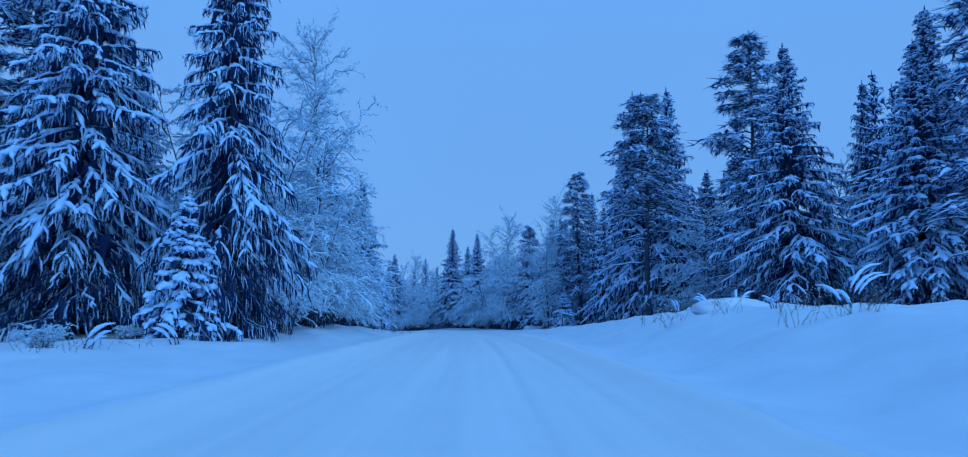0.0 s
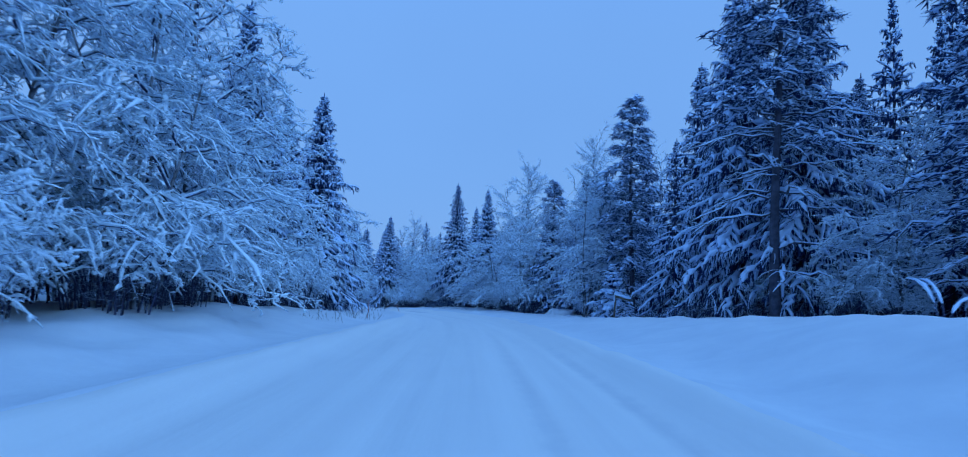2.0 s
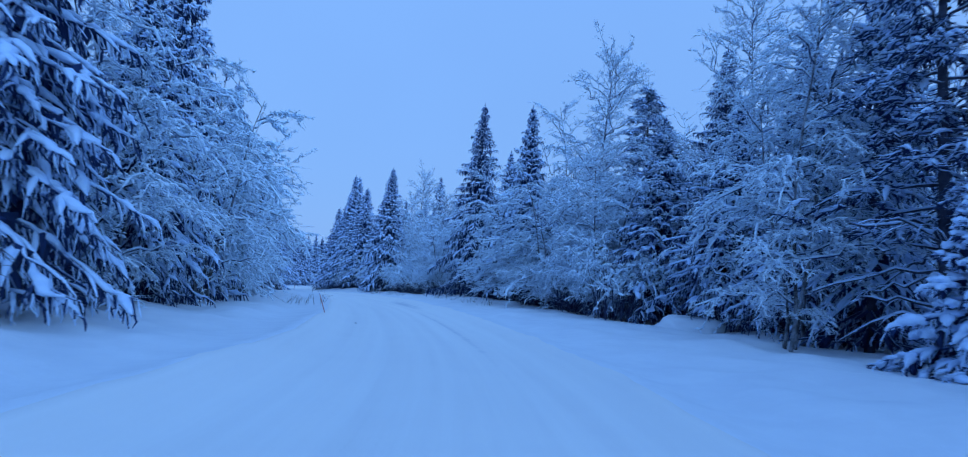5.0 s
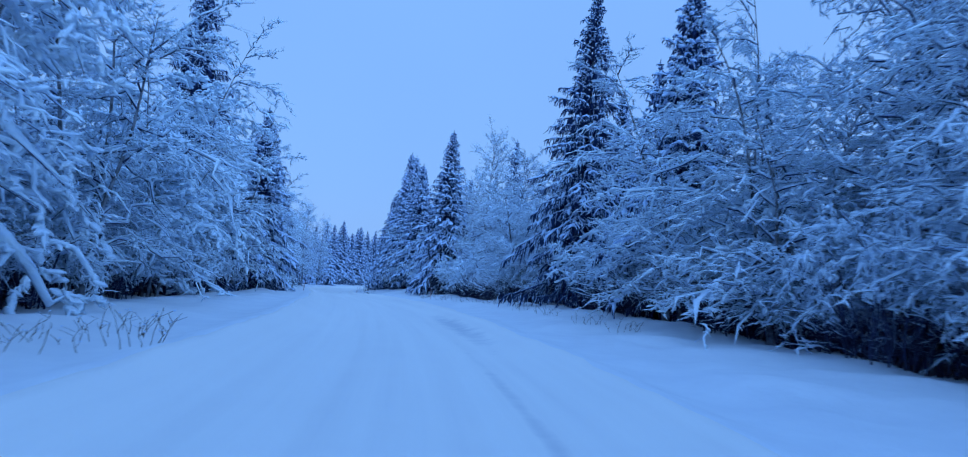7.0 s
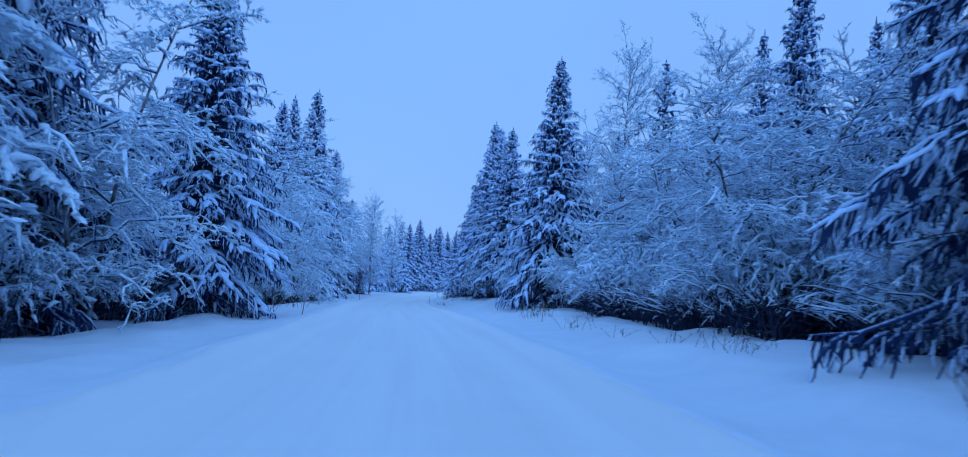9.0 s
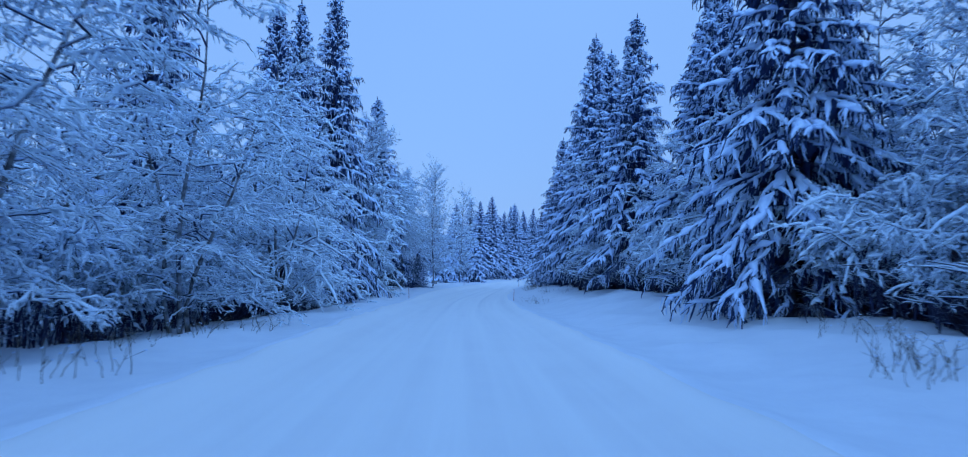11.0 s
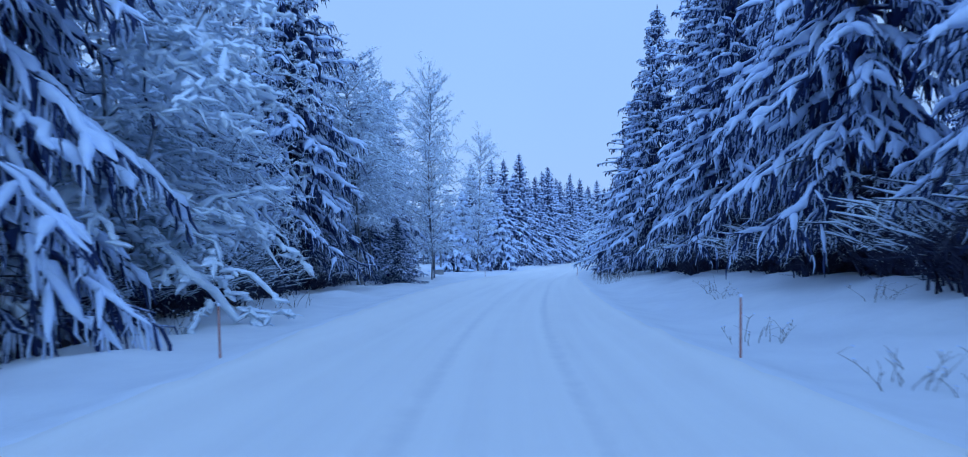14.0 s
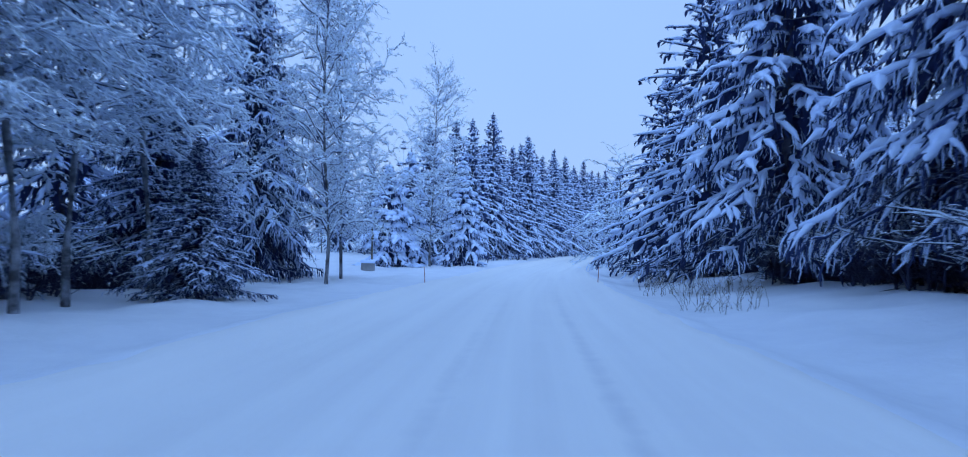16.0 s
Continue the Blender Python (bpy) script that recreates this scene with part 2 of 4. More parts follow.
def grid_mesh(name, xs, ys, zs, mat, uv=None):
    rows, cols = xs.shape
    verts = np.stack([xs, ys, zs], -1).reshape(-1, 3)
    i = np.arange(rows * cols).reshape(rows, cols)
    quads = np.stack([i[:-1, :-1], i[:-1, 1:], i[1:, 1:], i[1:, :-1]], -1).reshape(-1, 4)
    me = bpy.data.meshes.new(name)
    me.from_pydata(verts.tolist(), [], quads.tolist())
    me.polygons.foreach_set("use_smooth", [True] * len(quads))
    me.materials.append(mat)
    if uv is not None:
        flat = uv.reshape(-1, 2)[quads.ravel()]
        me.uv_layers.new(name="UVMap").data.foreach_set("uv", flat.ravel())
    return new(name, me)


def make_ground():
    ux = np.concatenate([-np.geomspace(3000, 30, 14), np.arange(-26, -10, 1.0), np.arange(-10, 10.01, 0.25), np.arange(11, 27, 1.0), np.geomspace(30, 3000, 14)])
    vy = np.concatenate([[-3000, -900, -300, -120, -60], np.arange(-40, 230, 0.5), np.arange(230, 320, 2.0), [330, 345, 370, 420, 520, 800, 1500, 4000]])
    U, Y = np.meshgrid(ux, vy)
    yc = np.clip(Y, -400, 900)
    X = U / np.interp(yc, LY, LCOS) + np.interp(yc, LY, LX)
    Z = land(X, yc)
    return tagged(grid_mesh("ground", X, Y, Z, snow_ground), "deep soft snow over verges and forest floor", "ground", kind="structure")


def make_road():
    vy = np.concatenate([np.arange(-40, 230, 0.6), np.arange(230, 360, 2.0)])
    V, Y = np.meshgrid(np.concatenate([np.linspace(-1.03, 0, 25), np.linspace(0, 1.03, 21)[1:]]), vy)
    U = V * road_edge(V, Y)
    X = U / np.interp(Y, LY, LCOS) + np.interp(Y, LY, LX)
    Z = land(X, Y) + np.where(np.abs(V) > 1.0, -0.07, 0.03)
    return tagged(grid_mesh("road", X, Y, Z, snow_road, np.stack([U, Y], -1)), "snow-packed forest road with faint wheel tracks", "road", kind="structure")


make_ground()
make_road()


# ---- mesh building for plants ----
class Builder:
    """Collects tapered tubes into one mesh."""

    def __init__(self):
        self.v, self.f, self.n = [], [], 0
        self.slot, self.slots = 0, []
        self.rings = {}

    def tube(self, p, r, sides=4, flat=1.0):
        p = np.asarray(p, float)
        r = np.asarray(r, float)[:, None, None]
        k = len(p)
        t = np.gradient(p, axis=0)
        t /= np.linalg.norm(t, axis=1)[:, None] + 1e-9
        s = np.stack([t[:, 1], -t[:, 0], np.zeros(k)], 1)
        d = np.linalg.norm(s, axis=1)[:, None]
        s = np.where(d > 0.05, s / (d + 1e-9), np.array([1.0, 0, 0]))
        u = np.cross(s, t)
        a = np.arange(sides) * 2 * np.pi / sides + np.pi / 2
        ring = np.cos(a)[None, :, None] * s[:, None] + flat * np.sin(a)[None, :, None] * u[:, None]
        self.v.append((p[:, None] + r * ring).reshape(-1, 3))
        key = (k, sides)
        if key not in self.rings:
            i = np.arange(k * sides).reshape(k, sides)
            j = np.roll(i, -1, 1)
            self.rings[key] = np.stack([i[:-1], j[:-1], j[1:], i[1:]], -1).reshape(-1, 4)
        self.f.append(self.rings[key] + self.n)
        self.slots.append(np.full(len(self.rings[key]), self.slot))
        self.n += k * sides

    def many(self, p, r, sides=3):
        """Many alike tapered pieces at once: p (pieces, rings, 3), r (pieces, rings)."""
        m, k = p.shape[:2]
        if not m:
            return
        t = p[:, -1] - p[:, 0]
        t = t / (np.linalg.norm(t, axis=1)[:, None] + 1e-9)
        s = np.stack([t[:, 1], -t[:, 0], np.zeros(m)], 1)
        d = np.linalg.norm(s, axis=1)[:, None]
        s = np.where(d > 0.05, s / (d + 1e-9), np.array([1.0, 0, 0]))
        u = np.cross(s, t)
        a = np.arange(sides) * 2 * np.pi / sides + np.pi / 2
        ring = np.cos(a)[None, :, None] * s[:, None] + np.sin(a)[None, :, None] * u[:, None]
        self.v.append((p[:, :, None] + r[:, :, None, None] * ring[:, None]).reshape(-1, 3))
        i = np.arange(k * sides).reshape(k, sides)
        j = np.roll(i, -1, 1)
        one = np.stack([i[:-1], j[:-1], j[1:], i[1:]], -1).reshape(-1, 4)
        f = (one[None] + (np.arange(m) * k * sides)[:, None, None]).reshape(-1, 4) + self.n
        self.f.append(f)
        self.slots.append(np.full(len(f), self.slot))
        self.n += m * k * sides

    def mesh(self, name, mats):
        me = bpy.data.meshes.new(name)
        v, f = np.concatenate(self.v), np.concatenate(self.f)
        me.vertices.add(len(v))
        me.vertices.foreach_set("co", v.ravel())
        me.loops.add(f.size)
        me.loops.foreach_set("vertex_index", f.ravel())
        me.polygons.add(len(f))
        me.polygons.foreach_set("loop_start", np.arange(0, f.size, 4))
        me.polygons.foreach_set("use_smooth", np.ones(len(f), bool))
        me.update(calc_edges=True)
        for mat in mats:
            me.materials.append(mat)
        me.polygons.foreach_set("material_index", np.concatenate(self.slots).astype(np.int32))
        return me


def part(name, builder, mat, parent, label=""):
    ob = new(name, builder.mesh(name, mat if isinstance(mat, tuple) else (mat,)))
    ob.parent = parent
    if name in ("snow_cover", "crown"):
        tagged(ob, kind="stuff")
    return tagged(ob, label) if label else ob


def pad_radius(rng, n, w):
    """Radii of a lump of snow: rounded at both ends, uneven between."""
    s = np.linspace(0, 1, n)
    return w * np.clip(np.sin(np.pi * np.clip(s * 0.96 + 0.03, 0, 1)) ** 0.45, 0.08, 1) * rng.uniform(0.6, 1.3, n)


UP = np.array([0, 0, 1.0])


def over(p, least):
    """Keeps drooping limbs off the ground."""
    p[..., 2] = np.where(p[..., 2] < least, least + 0.12 * (p[..., 2] - least), p[..., 2])
    return p


def spruce(name, seed, height, radius, whorls, per, shoots, comb, inner=2, rime=0.5, bare=0.02, snow=1.0, droop=1.0, shape=1.0, pads=12, skirt=1.2, least=0.45, dead=0):
    """A snow-laden spruce: boughs with a ridge of snow above and a comb of hanging twigs below.
    comb: the spacing of the hanging twigs in metres; skirt: below this height the boughs are bare of snow."""
    rng = np.random.default_rng(seed)
    wood, green, white = Builder(), Builder(), Builder()
    zs = np.linspace(0, height, 9)
    sway = np.stack([0.05 * np.sin(zs * 0.4 + seed), 0.05 * np.cos(zs * 0.37 + seed), zs - 0.3], 1)
    wood.tube(sway, np.linspace(0.012 * height, 0.02, 9), 8)
    green.tube([sway[-1] - UP * 0.3, sway[-1] + UP * 0.25, sway[-1] + UP * 0.55], [0.05, 0.04, 0.01], 4)
    uneven = rng.uniform(0.85, 1.18, 12)

    def fringe(p, width, length):
        """Short dark twigs hanging along the line p."""
        run = np.concatenate([[0], np.cumsum(np.linalg.norm(np.diff(p, axis=0), axis=1))])
        n = max(2, int(run[-1] / comb))
        r = np.clip((np.arange(n) + rng.uniform(0.1, 0.9, n)) * run[-1] / n, 0, run[-1])
        p0 = np.stack([np.interp(r, run, p[:, c]) for c in range(3)], 1)
        along = p[-1] - p[0]
        along = along / (np.linalg.norm(along) + 1e-6)
        out = np.array([-along[1], along[0], 0]) * rng.uniform(-1, 1, (n, 1)) * width
        l = length * rng.uniform(0.4, 1.25, (n, 1))
        fat = 0.014 + 0.1 * comb
        q = np.stack([p0 + out * 0.7 + UP * 0.01, p0 + out * 1.1 + along * l * 0.2 - UP * l * 0.55, p0 + out * 1.3 + along * l * rng.uniform(0.0, 0.6, (n, 1)) - UP * l], 1)
        q[:, 1:] += rng.normal(0, 0.025, (n, 2, 3))
        wide = np.array([[0.8, 1.0, 0.35]]) * fat * rng.uniform(0.7, 1.3, (n, 1))
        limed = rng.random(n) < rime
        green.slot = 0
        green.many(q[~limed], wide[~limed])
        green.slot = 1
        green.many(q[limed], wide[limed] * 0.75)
        green.slot = 0

    az0 = 0
    for i in range(whorls):
        f = (i + rng.uniform(0.1, 0.9)) / whorls
        f = bare + (0.99 - bare) * (1 - (1 - f) ** 1.22)
        size = 1.08 * radius * min(1.0, 1.28 * (1 - f)) ** shape * min(1, 0.66 + 2.2 * (f - bare)) * rng.uniform(0.84, 1.16) + 0.03
        az0 += 2.4
        n_here = max(4, per - (1 if f > 0.75 else 0))
        cover = snow * min(1.0, max(0.04, (f * height - skirt) / 1.8))
        for b in range(n_here):
            az = az0 + (b + rng.uniform(-0.35, 0.35)) * 2 * np.pi / n_here
            L = size * rng.uniform(0.72, 1.18) * uneven[int(az / 6.2832 * 12) % 12]
            d = np.array([np.cos(az), np.sin(az), 0])
            sd = np.array([-d[1], d[0], 0])
            e0 = radians(-26 + 78 * f ** 1.6 + rng.uniform(-11, 11))
            sag = droop * rng.uniform(0.3, 0.62) * (1.05 - 0.92 * f)
            base = np.array([0, 0, f * height])
            bend = rng.uniform(-0.2, 0.2)

            def at(s):
                s = np.asarray(s, float)[..., None]
                return over(base + L * (d * s + sd * bend * s ** 2 + UP * (np.tan(e0) * s - sag * s ** 2 + 0.25 * sag * s ** 4)), least)

            line = at(np.linspace(0, 1, 6))
            green.tube(line[[0, 2, 4, 5]], np.array([0.05 + 0.01 * L, 0.05, 0.04, 0.012]) * min(1, 0.35 + L), 3)
            w = (0.044 + 0.02 * min(L, 1) + 0.012 * L) * (cover * snow) ** 0.5
            if rng.random() < 0.95 * min(1, cover * 1.3):
                cuts = [rng.uniform(0.12, 0.35), rng.uniform(0.55, 0.72), rng.uniform(0.96, 1.03)] if L > 0.7 and pads > 6 else [rng.uniform(0.12, 0.35), 1.0]
                for c0, c1 in zip(cuts, cuts[1:]):
                    k = max(4, pads // (len(cuts) - 1))
                    q = at(np.linspace(c0, c1 - 0.03, k))
                    q[:, :2] += rng.normal(0, 0.02 + 0.012 * L, (k, 2))
                    white.tube(q + UP * w * 0.4, pad_radius(rng, k, w) * rng.choice([0.6, 0.9, 1.15, 1.35], k), 6, 0.7)
            fringe(at(np.linspace(0.15, 1, 6)), 1.1 * w + 0.03, 0.05 + 0.13 * min(L, 1.0) + 0.06 * L)
            for k in range(inner):
                p0 = at(rng.uniform(0.04, 0.6))
                l = rng.uniform(0.3, 0.7) * (0.4 + 0.3 * L)
                green.tube([p0, p0 + sd * rng.uniform(-0.5, 0.5) * l + d * rng.uniform(-0.1, 0.5) * l - UP * l], [0.07 + 0.045 * L, 0.015], 3)
            n_shoot = int(shoots * (0.5 + 0.7 * L / radius) + rng.random())
            for k in range(n_shoot):
                s0 = 0.22 + 0.7 * (k + rng.uniform(0, 1)) / n_shoot
                l = (0.15 + 0.3 * L * (1.05 - 0.75 * s0)) * rng.uniform(0.75, 1.3)
                turn = (1 if (k + b) % 2 else -1) * radians(rng.uniform(25, 60))
                sh = d * np.cos(turn) + sd * np.sin(turn)
                fall = rng.uniform(0.35, 0.85) * droop * (1.05 - 0.85 * f)
                t = np.linspace(0, 1, 4)[:, None]
                pts = at(s0) + l * (sh * t * (1 - 0.15 * t) + UP * ((0.25 * f - 0.2) * t - fall * t ** 1.6))
                green.tube(pts, [0.03, 0.045, 0.04, 0.01], 3)
                if rng.random() < 0.92 * min(1, cover * 1.3):
                    ws = rng.uniform(0.55, 0.95) * w
                    white.tube(pts + UP * ws * 0.4, pad_radius(rng, 4, ws) * rng.choice([0.7, 1.0, 1.25], 4), 5, 0.8)
                fringe(pts, 0.7 * w + 0.03, 0.05 + 0.1 * min(L, 1.0) + 0.06 * L)
    for i in range(dead):
        z0, az = rng.uniform(0.25, 1.15) * skirt, i * 2.4 + rng.uniform(-0.4, 0.4)
        d = np.array([np.cos(az), np.sin(az), 0])
        sd = np.array([-d[1], d[0], 0])
        L = radius * rng.uniform(0.45, 0.95)
        t = np.linspace(0, 1, 5)[:, None]
        q = UP * z0 + L * (d * t + sd * rng.uniform(-0.3, 0.3) * t ** 2 + UP * (0.05 * t - rng.uniform(0.0, 0.22) * t ** 2))
        q = over(q, 0.2)
        wood.tube(q, np.linspace(0.022, 0.006, 5), 3)
        n = 16
        j = rng.integers(1, 5, n)
        way = d * rng.uniform(-0.1, 0.7, (n, 1)) + sd * rng.uniform(-1, 1, (n, 1)) + UP * rng.uniform(-1.1, 0.25, (n, 1))
        tip = q[j] + way * rng.uniform(0.2, 0.5, (n, 1))
        tip[:, 2] = np.maximum(tip[:, 2], 0.1)
        wood.many(np.stack([q[j], (q[j] + tip) / 2 + rng.normal(0, 0.03, (n, 3)), tip], 1), np.tile([[0.011, 0.009, 0.005]], (n, 1)))
    root = new(name)
    root.empty_display_size = 0.3
    part("trunk", wood, bark, root, "grey-brown scaly trunk")
    part("crown", green, (needles, shade_snow_pad), root, "dark drooping needle boughs tipped with rime")
    part("snow_cover", white, shade_snow_pad, root, "thick snow lying on the boughs")
    return root


def pine(name, seed, height, radius, bare, boughs, tufts, dead=10, reach=0.78):
    """A pine: bare lower trunk with dead snow-lined branches, broad clumped crown."""
    rng = np.random.default_rng(seed)
    wood, green, white = Builder(), Builder(), Builder()
    zs = np.linspace(0, height, 9)
    wood.tube(np.stack([0.12 * np.sin(zs * 0.3 + seed), 0.1 * np.cos(zs * 0.33), zs - 0.3], 1), np.linspace(0.0125 * height, 0.02, 9), 8)
    for i in range(dead + boughs):
        live = i >= dead
        f = bare + (0.985 - bare) * ((i - dead + rng.random()) / boughs) if live else bare * rng.uniform(0.22, 1.15)
        g = (f - bare) / (1 - bare)
        L = radius * rng.uniform(0.55, 1.25) * (((1 - g) ** 0.75 * (0.8 + 0.5 * g) + 0.03) if live else rng.uniform(0.7, 1.3) * reach)
        az = i * 2.4 + rng.uniform(-0.4, 0.4)
        d = np.array([np.cos(az), np.sin(az), 0])
        sd = np.array([-d[1], d[0], 0])
        e0 = radians(rng.uniform(-5, 20) + 22 * max(g, 0))
        sag = rng.uniform(0.25, 0.5) if live else rng.uniform(0.15, 0.42)
        base, bend = np.array([0, 0, f * height]), rng.uniform(-0.3, 0.3)

        def at(s):
            s = np.asarray(s, float)[..., None]
            return base + L * (d * s + sd * bend * s ** 2 + UP * (np.tan(e0) * s - sag * s ** 2))

        q = at(np.linspace(0, 1, 7))
        q[1:] += rng.normal(0, 0.03 * L, (6, 3))
        green.slot = 1
        green.tube(q, np.linspace(0.028 + 0.008 * L, 0.012, 7), 4)
        green.slot = 0
        white.tube(q + UP * 0.035, pad_radius(rng, 7, 0.036 + 0.008 * L), 5, 0.7)
        if not live:
            for k in range(5):
                p0, l = at(rng.uniform(0.3, 0.95)), L * rng.uniform(0.15, 0.4)
                sh = d * rng.uniform(0.3, 1) + sd * rng.uniform(-1, 1)
                t = np.linspace(0, 1, 4)[:, None]
                tw = p0 + l * (sh * t + UP * (0.1 * t - 0.5 * t ** 2))
                green.slot = 1
                green.tube(tw, [0.014, 0.011, 0.009, 0.005], 3)
                green.slot = 0
                white.tube(tw + UP * 0.018, pad_radius(rng, 4, 0.024), 3, 0.8)
            continue
        for k in range(tufts):
            s0 = rng.uniform(0.25, 1.0)
            sh = d * rng.uniform(0.1, 1.0) + sd * rng.uniform(-1.0, 1.0)
            l = rng.uniform(0.25, 0.55) * (0.6 + 0.25 * L)
            t = np.linspace(0, 1, 4)[:, None]
            pts = at(s0) + rng.normal(0, 0.05 + 0.04 * L, 3) + l * (sh * t + UP * (0.2 * t - rng.uniform(0.3, 0.9) * t ** 2))
            green.tube(pts, np.array([0.03, 0.05, 0.05, 0.015]), 3)
            nn = 12
            end = pts[rng.integers(1, 4, nn)]
            way = sh * rng.uniform(0.0, 1.0, (nn, 1)) + np.stack([rng.normal(0, 0.6, nn), rng.normal(0, 0.6, nn), rng.uniform(-1.0, 0.3, nn)], 1)
            both = np.stack([end, end + 0.28 * way], 1)
            wid = np.tile([[0.036, 0.005]], (nn, 1))
            green.many(both[5:], wid[5:])
            green.slot = 2
            green.many(both[:5], wid[:5] * 0.8)
            green.slot = 0
            if rng.random() < 0.9:
                ws = rng.uniform(0.05, 0.095)
                white.tube(pts + UP * ws * 0.6, pad_radius(rng, 4, ws) * rng.choice([0.7, 1.0, 1.25], 4), 5, 0.8)
    root = new(name)
    part("trunk", wood, bark, root, "rough brown trunk")
    part("crown", green, (needles, bark, shade_snow_pad), root, "dark clumped needle tufts")
    part("snow_cover", white, shade_snow_pad, root, "snow lying on tufts and limbs")
    return root


def sprigs(rng, frost, white, tw, sh, l, fine, blobs, thick, load, high=0.0):
    """A dark twig tw with short hanging sprigs, a line of snow along its top and snow caught on the sprigs."""
    frost.slot = 1
    frost.tube(tw, np.linspace(0.011, 0.006, len(tw)) * thick, 3)
    snowy = load * (1 - 0.55 * high)
    k = len(tw)
    if rng.random() < 0.9 * min(1, load):
        r = rng.uniform(0.016, 0.03) * snowy
        white.tube(tw + UP * (r * 0.7), r * np.interp(np.arange(k), [0, 0.6, k - 1.5, k - 1], [0.5, 1, 0.9, 0.2]) * rng.choice([0.4, 0.8, 1.2, 1.6], k), 4, 0.8)

    def along(n, lo):
        j = rng.uniform(lo, k - 1.01, n)
        i = j.astype(int)
        return tw[i] + (tw[i + 1] - tw[i]) * (j % 1)[:, None]

    fl = rng.uniform(0.07, 0.22, fine) * (0.7 + 0.4 * l)
    run = tw[-1] - tw[0]
    run = run / (np.linalg.norm(run) + 1e-9)
    fd = run * rng.uniform(0.1, 0.9, (fine, 1)) + np.stack([rng.normal(0, 0.55, fine), rng.normal(0, 0.55, fine), rng.uniform(-0.9, 0.45, fine) + 0.8 * high], 1)
    b0 = along(fine, 0.2)
    tip = b0 + fl[:, None] * fd
    mid = (b0 + tip) / 2 + UP * (0.12 * fl)[:, None] * (1 - high) + rng.normal(0, 0.02, (fine, 3))
    r = rng.uniform(0.7, 1.4, (fine, 1)) * thick
    cut = int(fine * 0.18)
    frost.slot = 0
    frost.many(np.stack([b0, mid, tip], 1)[:cut], (r * np.array([[0.009, 0.008, 0.004]]))[:cut])
    frost.slot = 2
    lean = (1 - 0.5 * high) * (0.6 + 0.4 * load)
    frost.many(np.stack([b0 + UP * 0.006, mid + UP * 0.008, tip], 1)[cut:], (r * np.array([[0.012, 0.017, 0.008]]) * lean)[cut:])
    frost.slot = 0
    n = int(0.9 * blobs * (1 - 0.6 * high) + rng.random())
    if n > 0:
        pick = rng.integers(0, fine, n)
        c = b0[pick] + (tip - b0)[pick] * rng.uniform(0.1, 0.6, (n, 1))
        rr = rng.uniform(0.022, 0.045, n) * load
        way = (tip - b0)[pick]
        way = way / (np.linalg.norm(way, axis=1)[:, None] + 1e-9) * (rr * rng.uniform(1.2, 2.6, n))[:, None]
        c = c + UP * (rr * 0.45)[:, None]
        p = np.stack([c - way, c - way * 0.45, c + way * 0.45, c + way], 1)
        white.many(p, rr[:, None] * np.array([[0.25, 0.95, 0.9, 0.2]]) * rng.uniform(0.75, 1.25, (n, 4)), 3)


